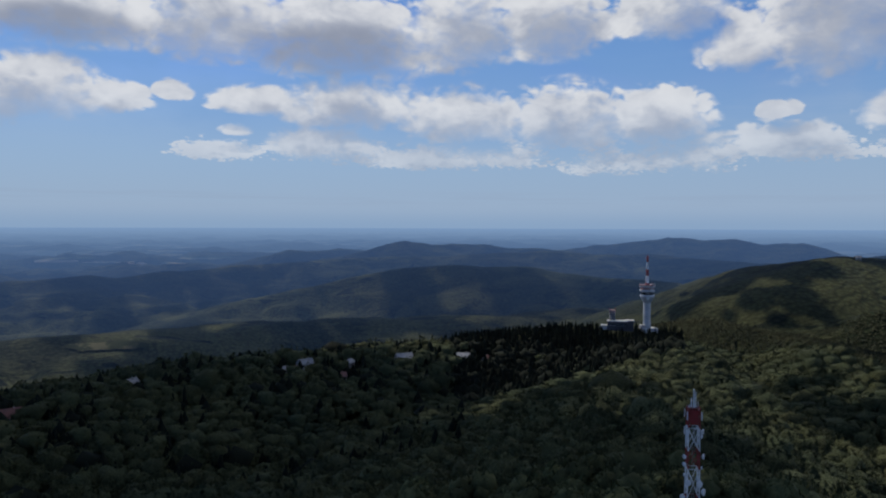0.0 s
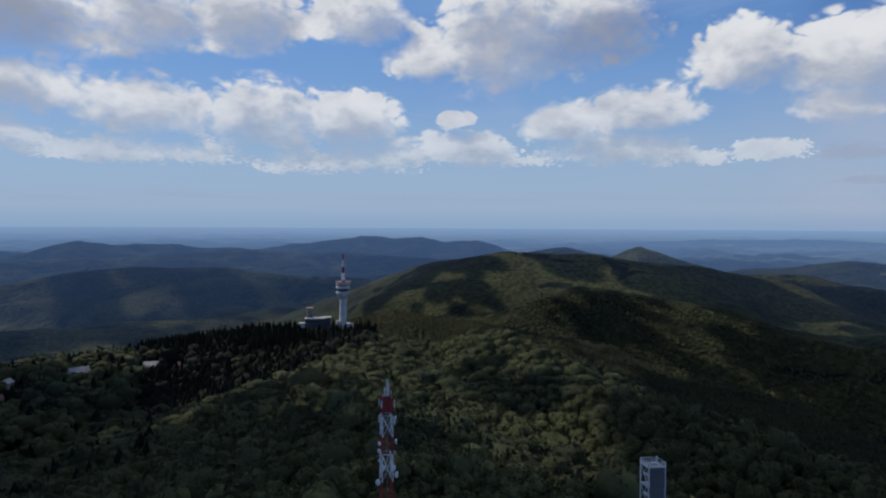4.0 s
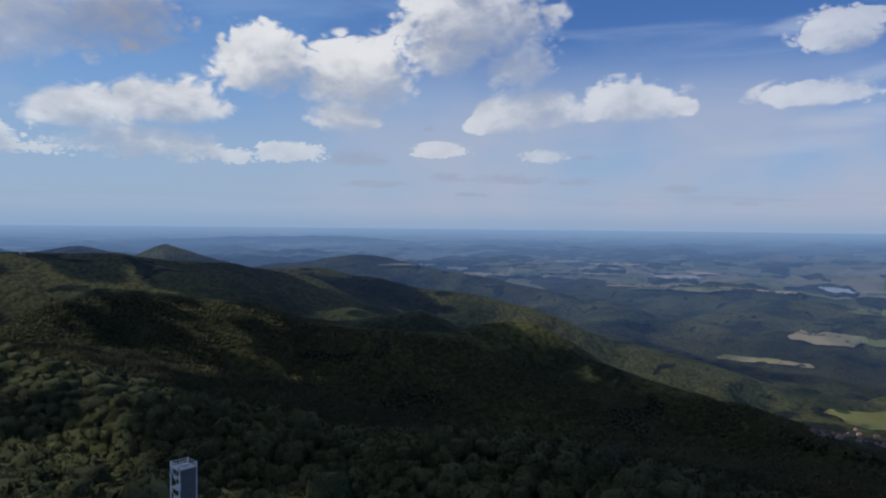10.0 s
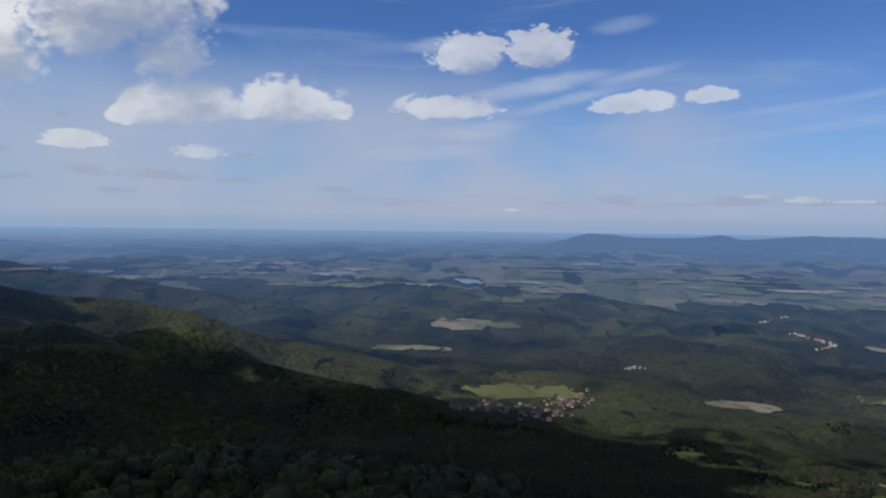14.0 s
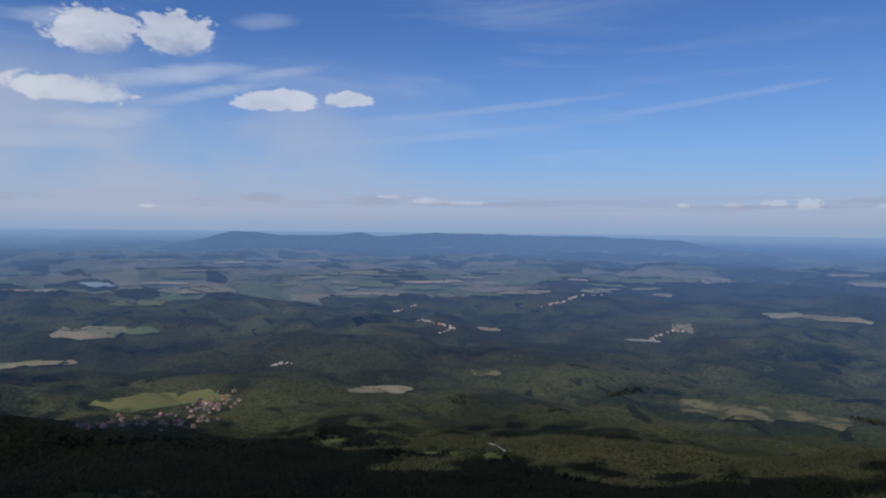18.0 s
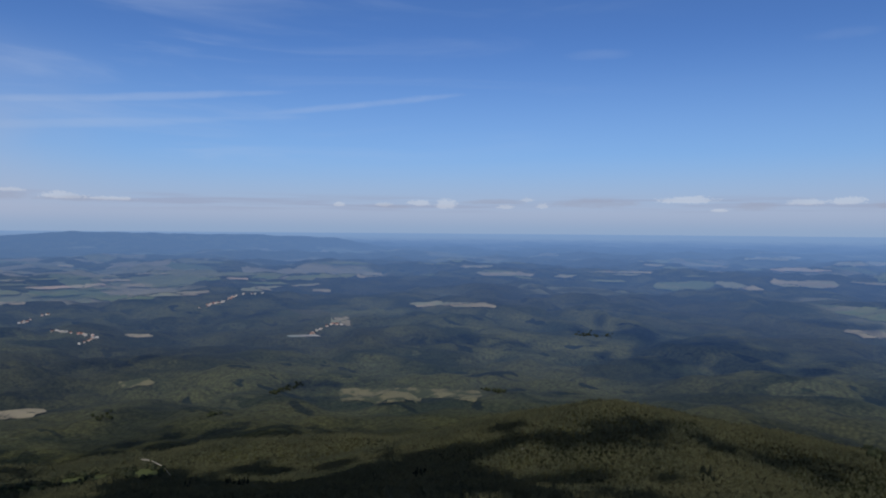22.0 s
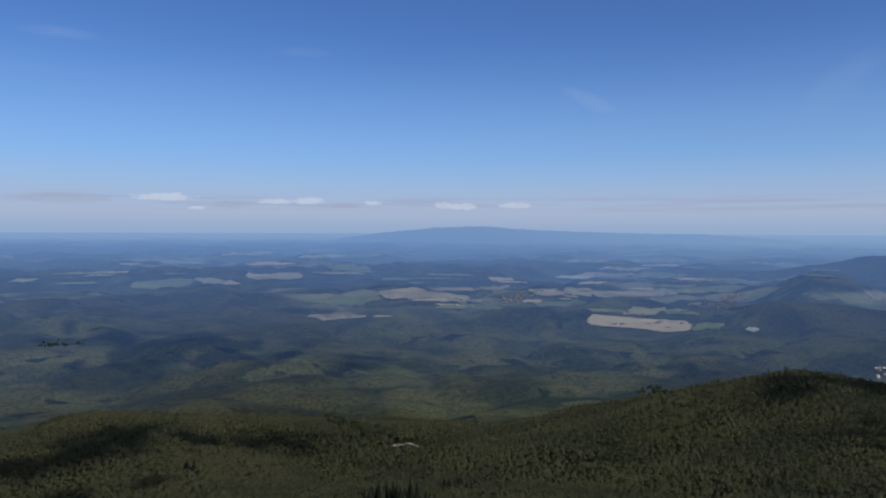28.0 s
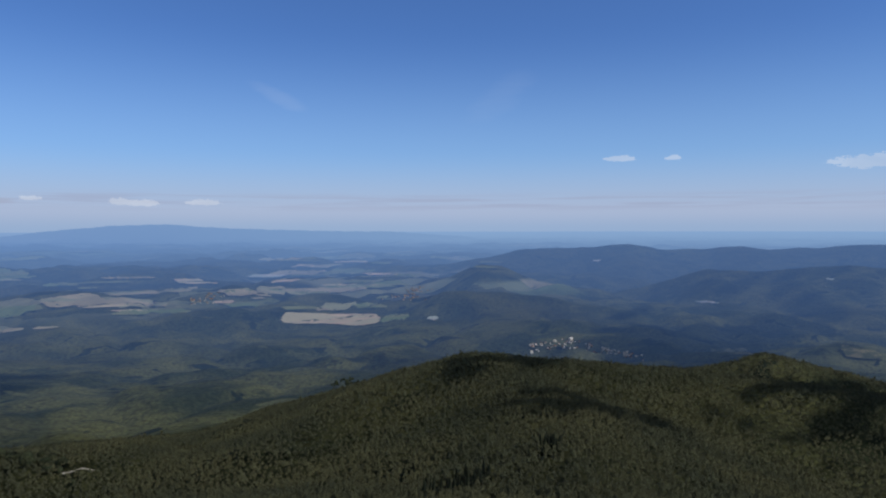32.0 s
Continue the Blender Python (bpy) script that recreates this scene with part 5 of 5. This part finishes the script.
def spruce_crown(level, seed):
    rng = np.random.RandomState(seed)
    rings, sides = 5, 5
    v, f = [], []
    for k in range(rings):
        t = k / (rings - 1)
        for s in range(sides):
            a = 2 * math.pi * (s + 0.5 * (k % 2)) / sides
            ra = (0.5 * (1 - t) + 0.02) * (1.15 if k % 2 else 0.75) * rng.uniform(0.8, 1.2)
            v.append((ra * math.cos(a), ra * math.sin(a), t * 1.0 + rng.uniform(-0.03, 0.03)))
    for k in range(rings - 1):
        for s in range(sides):
            a, b, c, d = k * sides + s, k * sides + (s + 1) % sides, (k + 1) * sides + s, (k + 1) * sides + (s + 1) % sides
            f += [(a, b, d), (a, d, c)]
    return np.array(v), np.array(f)


def joined(name, shapes, spots, mat, label, rng):
    """Many crowns in one mesh: spots are rows of x, y, z, width, height."""
    V, F, base = [], [], 0
    pick = rng.randint(0, len(shapes), len(spots))
    for k, (v, f) in enumerate(shapes):
        s = spots[pick == k]
        if not len(s):
            continue
        a = rng.uniform(0, 2 * math.pi, len(s))
        c, si = np.cos(a)[:, None], np.sin(a)[:, None]
        x = (v[None, :, 0] * c - v[None, :, 1] * si) * s[:, 3:4] + s[:, 0:1]
        y = (v[None, :, 0] * si + v[None, :, 1] * c) * s[:, 3:4] + s[:, 1:2]
        z = v[None, :, 2] * s[:, 4:5] + s[:, 2:3]
        V.append(np.stack([x, y, z], -1).reshape(-1, 3))
        F.append((f[None] + (np.arange(len(s)) * len(v))[:, None, None]).reshape(-1, 3) + base)
        base += len(s) * len(v)
    if not V:
        return None
    me = arrays_mesh(name, np.concatenate(V), np.concatenate(F), mat, True)
    return tagged(new(name, me), label, "trees", kind="stuff")


def scatter(step, r0, r1, rng):
    n = int(2 * r1 / step)
    gx, gy = np.meshgrid(np.arange(n) * step - r1, np.arange(n) * step - r1)
    x = (gx + rng.uniform(-0.55, 0.55, gx.shape) * step).ravel()
    y = (gy + rng.uniform(-0.55, 0.55, gy.shape) * step).ravel()
    r = np.hypot(x, y)
    az = (np.degrees(np.arctan2(x, y)) + 36) % 360 - 36
    keep = (r > r0) & (r < r1) & (az > -35.5) & (az < 245.5)
    for ca, cr, size in CLEAR:
        keep &= np.hypot(x - cr * math.sin(radians(ca)), y - cr * math.cos(radians(ca))) > size
    for ca, half, lo, hi in OPEN:
        keep &= ((az - ca) / half) ** 2 + ((2 * r - lo - hi) / (hi - lo)) ** 2 > 0.6
    for px, py, size in PLOTS:
        keep &= np.hypot(x - px, y - py) > size
    x, y, r, az = x[keep], y[keep], r[keep], az[keep]
    z = on_grid(az, r)
    # drop the trees that stand hidden behind the crests
    i = np.round(np.interp(az, SKYLINE["az"], np.arange(len(SKYLINE["az"])))).astype(int)
    j = np.clip(np.searchsorted(SKYLINE["r"], r - 15) - 1, 0, len(SKYLINE["r"]) - 1)
    seen = np.degrees(np.arctan2(z + 20 - EYE, r)) > SKYLINE["el"][j, i] - 0.1
    return x[seen], y[seen], z[seen], r[seen], az[seen]


PLOTS = [(800 * math.sin(radians(a)), 800 * math.cos(radians(a)), s) for a, s in ((16.3, 13), (14.3, 22), (15.2, 10))]
PLOTS += [(r * math.sin(radians(a)), r * math.cos(radians(a)), 4) for a, r in ((19.85, 160), (41.35, 170))]


def woods():
    rng = np.random.RandomState(5)
    near_spots, mid_spots, far_spots, low_spots, dark, under = [], [], [], [], [], []
    for step, r0, r1, a0, a1, young in ((5.5, 120, 400, -36, 95, False), (6.4, 400, 720, -36, 95, False), (4.6, 180, 720, 95, 246, True), (4.7, 720, 1060, -36, 246, True), (6.8, 1060, 1400, -36, 246, True)):
        x, y, z, r, az = [v[(az >= a0) & (az < a1)] for found in [scatter(step, r0, r1, rng)] for az in [found[4]] for v in found]
        tone = fbm(x / 90, y / 90, 3, 21.0)
        size = np.exp(rng.normal(0, 0.26 if young else 0.27, len(x))) * (1 + 0.15 * tone)
        clump = fbm(x / 26, y / 26, 2, 31.0)
        w, h = size * step * (1.15 if young else 1.72), size * rng.uniform(8.5, 13.5, len(x)) * (0.5 if young else 1.0)
        up = rng.uniform(-2.2, 2.2, len(x)) * (0.55 if young else 1.0) + (10.5 - np.interp(r, *CANOPY) if young else 9.5) + 2.0 * tone * (0.4 if young else 1.0) + clump * (0.5 if young else 2.0)
        el = np.degrees(np.arctan2(z + 16 - EYE, r))
        spruce = ((az > 1) & (az < 19.0) & (r > np.interp(az, (1, 10, 19), (500, 500, 620))) & (r < 820) & (rng.uniform(0, 1, len(x)) < 0.97)) | ((az < 2) & (r > 330) & (rng.uniform(0, 1, len(x)) < 0.12 + 0.2 * tone)) | ((az > 60) & (tone > 1.05) & (r < 800))
        spots = np.stack([x, y, z + up, w, h], -1)
        low = el < -22.3
        cone = np.stack([x, y, z + 1, w * 1.15, rng.uniform(12, 21, len(x))], -1)
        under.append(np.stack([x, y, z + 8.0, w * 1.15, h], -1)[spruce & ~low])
        dark.append(cone[spruce & ~low])
        rest = ~spruce & ~low
        low_spots.append(spots[low])
        if r1 <= 400:
            single = rest & (az > -32) & (az < 66) & (r < 330)
            order = np.where(single)[0][np.argsort(r[single])][:300]
            chosen = np.zeros(len(x), bool)
            chosen[order] = True
            SINGLE.append(np.stack([x, y, z, w, h, up], -1)[chosen])
            near_spots.append(spots[rest & ~chosen])
        elif not young:
            mid_spots.append(spots[rest])
        else:
            far_spots.append(spots[rest])
    shapes3, shapes2, shapes1 = [[broad_crown(*lv, 30 + k) for k in range(12)] for lv in ((7, 3, 56), (6, 2, 18), (4, 1, 2))]
    joined("near_wood", shapes3, np.concatenate(near_spots), M_WOOD, "dense broadleaf canopy in uneven olive greens", rng)
    joined("mixed_wood", shapes2, np.concatenate(mid_spots), M_WOOD, "dense broadleaf wood on the slopes, olive green", rng)
    joined("hillside_wood", shapes1, np.concatenate(far_spots), M_HILLWOOD, "broadleaf wood covering farther hillsides", rng)
    joined("hilltop_wood", shapes1, np.concatenate(low_spots), M_WOOD, "broadleaf wood below on the hilltop", rng)
    joined("spruce_wood", [spruce_crown(2, k) for k in range(5)], np.concatenate(dark), M_DARKWOOD, "dark pointed spruces along the ridge", rng)
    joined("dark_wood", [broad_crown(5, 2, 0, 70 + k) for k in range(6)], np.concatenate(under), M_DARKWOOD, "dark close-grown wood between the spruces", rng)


def field_trees():
    """Scattered trees and bushes round the open ground."""
    rng = np.random.RandomState(17)
    rows = []
    for az, half, lo, hi in OPEN:
        if lo < 900:
            continue
        n = int(16 + half * 9)
        a = rng.uniform(0, 6.283, n)
        q = np.where(rng.uniform(0, 1, n) < 0.8, rng.uniform(0.78, 1.12, n), rng.uniform(0.1, 0.8, n))
        ta, tr = az + half * q * np.cos(a), np.minimum((lo + hi) / 2 + (hi - lo) / 2 * q * np.sin(a), 2400)
        x, y = tr * np.sin(np.radians(ta)), tr * np.cos(np.radians(ta))
        w = rng.uniform(5, 11, n)
        rows.append(np.stack([x, y, on_grid(ta, tr) + w * 0.32, w, w * rng.uniform(0.8, 1.15, n)], -1))
    joined("field_trees", [broad_crown(6, 3, 6, 90 + k) for k in range(5)], np.concatenate(rows), M_HEDGE, "scattered trees and bushes round the clearings", rng)


def tree_rows():
    """Dark belts of trees along folds, rides and the edges of clearings."""
    rng = np.random.RandomState(23)
    rows = []
    # The first belt is added trees, standing in for a dark fold line.
    for size, spread, *points in ((6, 5, (192.9, -17.74), (199.9, -17.5), (206.4, -16.24), (213.8, -14.39)), (11, 12, (176.2, -15.1), (178.9, -15.84), (182.7, -17.29)),
                                  (9, 12, (199.1, -12.76), (203.4, -12.28)), (9, 10, (129.7, -13.3), (133.3, -12.33)), (9, 9, (145.4, -12.5), (149.9, -13.05)),
                                  (9, 16, (117, -13.6), (119.5, -13.9)), (8, 8, (83.4, -15.0), (90, -15.6), (97.6, -16.18)),
                                  (9, 14, (153.6, -8.2), (158.6, -8.35)), (7, 14, (217.0, -13.14), (224.7, -16.03), (230.2, -18.81)), (8, 10, (123, -14.6), (127, -14.2))):
        az = np.interp(np.linspace(0, len(points) - 1, 400), np.arange(len(points)), [p[0] for p in points])
        el = np.interp(np.linspace(0, len(points) - 1, 400), np.arange(len(points)), [p[1] for p in points])
        r = np.array([range_at(a, e) for a, e in zip(az[::10], el[::10])])
        r = np.interp(np.arange(400), np.arange(0, 400, 10), r)
        k = r / true_range(r)
        x, y = r * np.sin(np.radians(az)), r * np.cos(np.radians(az))
        path = np.concatenate([[0], np.cumsum(np.hypot(np.diff(x), np.diff(y)) / k[1:])])
        n = int(path[-1] / size * 2.2)
        at = rng.uniform(0, path[-1], n)
        keep = fbm(at / 70, at * 0 + size, 2, 3.0) > -0.45
        at = at[keep]
        kk = np.interp(at, path, k)
        ra = np.interp(at, path, r) + rng.normal(0, spread, len(at)) * kk
        aa = np.interp(at, path, az) + rng.normal(0, 0.12, len(at))
        w = size * rng.uniform(0.7, 1.25, len(at)) * kk
        rows.append(np.stack([ra * np.sin(np.radians(aa)), ra * np.cos(np.radians(aa)), on_grid(aa, ra) + w * 0.35, w, w * rng.uniform(0.9, 1.4, len(at))], -1))
    joined("tree_belt", [broad_crown(6, 3, 8, 120 + k) for k in range(5)], np.concatenate(rows), M_HEDGE, "dark belts of trees along folds and clearings", rng)


def tufted_crown(seed):
    """A near crown: lobes round the limbs, with small sprays of leaves standing off them."""
    rng = np.random.RandomState(seed)
    V, F, base = [], [], 0
    lv, lf = ico(2)
    for k in range(8):
        a, t = rng.uniform(0, 6.28), rng.uniform(-0.3, 1)
        out = 0.33 * math.sqrt(max(0.0, 1 - max(t, 0) ** 2)) * rng.uniform(0.6, 1.05)
        c = np.array([out * math.cos(a), out * math.sin(a), 0.3 * t])
        s = rng.uniform(0.15, 0.26)
        v = lv * (s * rng.uniform(0.78, 1.2, (len(lv), 1))) * np.array([1, 1, 0.85]) + c
        V.append(v)
        F.append(lf + base)
        base += len(v)
        n = 75
        d = rng.normal(size=(n, 3))
        d /= np.linalg.norm(d, axis=1)[:, None]
        p = c + d * s * rng.uniform(0.92, 1.25, (n, 1))
        e1, e2 = rng.normal(size=(2, n, 3)) * 0.022
        tri = np.stack([p - e1, p + e1, p + e2 * 1.6 + d * 0.02], 1)
        V.append(tri.reshape(-1, 3))
        F.append(np.arange(3 * n).reshape(-1, 3) + base)
        base += 3 * n
    return np.concatenate(V), np.concatenate(F)


def single_trees():
    rng = np.random.RandomState(9)
    crowns = [arrays_mesh("crown", *tufted_crown(50 + k), M_LEAF, True) for k in range(7)]
    bm = bmesh.new()
    bar(bm, (0, 0, 0), (0, 0, 0.55), 0.022, 7)
    for k in range(5):
        a = k * 1.26
        bar(bm, (0, 0, 0.42 + 0.02 * k), (0.12 * math.cos(a), 0.12 * math.sin(a), 0.68 + 0.03 * k), 0.011, 5)
    for v in bm.verts:
        v.co.x *= 1.35 - v.co.z
        v.co.y *= 1.35 - v.co.z
    trunk = bpy.data.meshes.new("trunk")
    bm.to_mesh(trunk)
    bm.free()
    trunk.materials.append(M_BARK)
    labels = ("full-crowned broadleaf tree in olive green leaf", "rounded broadleaf tree with yellowish-green crown", "tall broadleaf tree with a ragged dark green crown")
    for x, y, z, w, h, up in np.concatenate(SINGLE):
        k = rng.randint(0, 7)
        t = tagged(new("broadleaf_tree"), labels[k % 3], "tree", "trees of the hilltop wood")
        t.matrix_basis = pose(x, y, z, 0, 0, rng.uniform(0, 360))
        tr = new("trunk", trunk)
        tr.parent = t
        tr.matrix_basis = Matrix.Diagonal((h * 1.2, h * 1.2, up + h * 0.2, 1))
        c = new("crown", crowns[k])
        c.parent = t
        c.matrix_basis = Matrix.Translation((0, 0, up)) @ Matrix.Diagonal((w * 1.1, w * 1.1, h * 1.15, 1))


SINGLE = []
woods()
field_trees()
tree_rows()
single_trees()

# ---- unseen clouds added overhead to cast shade ----


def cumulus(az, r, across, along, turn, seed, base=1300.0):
    """An unseen heap cloud added high up, given by the spot of the ground it is to shade."""
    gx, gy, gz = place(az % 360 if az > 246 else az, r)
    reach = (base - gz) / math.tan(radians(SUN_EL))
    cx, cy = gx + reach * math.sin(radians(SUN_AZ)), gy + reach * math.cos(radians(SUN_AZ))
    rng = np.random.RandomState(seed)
    V, F, n = [], [], 0
    v0, f0 = ico(2)
    for k in range(26):
        a, q = rng.uniform(0, 6.28), math.sqrt(rng.uniform(0, 1))
        s = rng.uniform(0.22, 0.4) * min(across, along) * (1.15 - 0.5 * q)
        v = v0 * (s * (1 + 0.12 * np.sin(v0[:, :1] * 7 + k) * np.cos(v0[:, 1:2] * 6 - k) + rng.uniform(-0.05, 0.05, (len(v0), 1))))
        v = v + np.array([across * 0.8 * q * math.cos(a), along * 0.8 * q * math.sin(a), 0])
        v[:, 2] = np.where(v[:, 2] < 0, v[:, 2] * 0.12, v[:, 2] * 0.55)
        V.append(v)
        F.append(f0 + n)
        n += len(v)
    v1, f1 = ico(1)
    for k in range(70):
        a, q = rng.uniform(0, 6.28), rng.uniform(0.8, 1.12)
        s = rng.uniform(0.04, 0.13) * min(across, along)
        V.append(v1 * np.array([s, s, s * 0.4]) + np.array([across * q * math.cos(a), along * q * math.sin(a), 0]))
        F.append(f1 + n)
        n += len(v1)
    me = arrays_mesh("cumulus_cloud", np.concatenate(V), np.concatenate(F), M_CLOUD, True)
    ob = tagged(new("cumulus_cloud", me), "unseen white heaped cloud added above the view to shade the hills", "cloud", "clouds overhead")
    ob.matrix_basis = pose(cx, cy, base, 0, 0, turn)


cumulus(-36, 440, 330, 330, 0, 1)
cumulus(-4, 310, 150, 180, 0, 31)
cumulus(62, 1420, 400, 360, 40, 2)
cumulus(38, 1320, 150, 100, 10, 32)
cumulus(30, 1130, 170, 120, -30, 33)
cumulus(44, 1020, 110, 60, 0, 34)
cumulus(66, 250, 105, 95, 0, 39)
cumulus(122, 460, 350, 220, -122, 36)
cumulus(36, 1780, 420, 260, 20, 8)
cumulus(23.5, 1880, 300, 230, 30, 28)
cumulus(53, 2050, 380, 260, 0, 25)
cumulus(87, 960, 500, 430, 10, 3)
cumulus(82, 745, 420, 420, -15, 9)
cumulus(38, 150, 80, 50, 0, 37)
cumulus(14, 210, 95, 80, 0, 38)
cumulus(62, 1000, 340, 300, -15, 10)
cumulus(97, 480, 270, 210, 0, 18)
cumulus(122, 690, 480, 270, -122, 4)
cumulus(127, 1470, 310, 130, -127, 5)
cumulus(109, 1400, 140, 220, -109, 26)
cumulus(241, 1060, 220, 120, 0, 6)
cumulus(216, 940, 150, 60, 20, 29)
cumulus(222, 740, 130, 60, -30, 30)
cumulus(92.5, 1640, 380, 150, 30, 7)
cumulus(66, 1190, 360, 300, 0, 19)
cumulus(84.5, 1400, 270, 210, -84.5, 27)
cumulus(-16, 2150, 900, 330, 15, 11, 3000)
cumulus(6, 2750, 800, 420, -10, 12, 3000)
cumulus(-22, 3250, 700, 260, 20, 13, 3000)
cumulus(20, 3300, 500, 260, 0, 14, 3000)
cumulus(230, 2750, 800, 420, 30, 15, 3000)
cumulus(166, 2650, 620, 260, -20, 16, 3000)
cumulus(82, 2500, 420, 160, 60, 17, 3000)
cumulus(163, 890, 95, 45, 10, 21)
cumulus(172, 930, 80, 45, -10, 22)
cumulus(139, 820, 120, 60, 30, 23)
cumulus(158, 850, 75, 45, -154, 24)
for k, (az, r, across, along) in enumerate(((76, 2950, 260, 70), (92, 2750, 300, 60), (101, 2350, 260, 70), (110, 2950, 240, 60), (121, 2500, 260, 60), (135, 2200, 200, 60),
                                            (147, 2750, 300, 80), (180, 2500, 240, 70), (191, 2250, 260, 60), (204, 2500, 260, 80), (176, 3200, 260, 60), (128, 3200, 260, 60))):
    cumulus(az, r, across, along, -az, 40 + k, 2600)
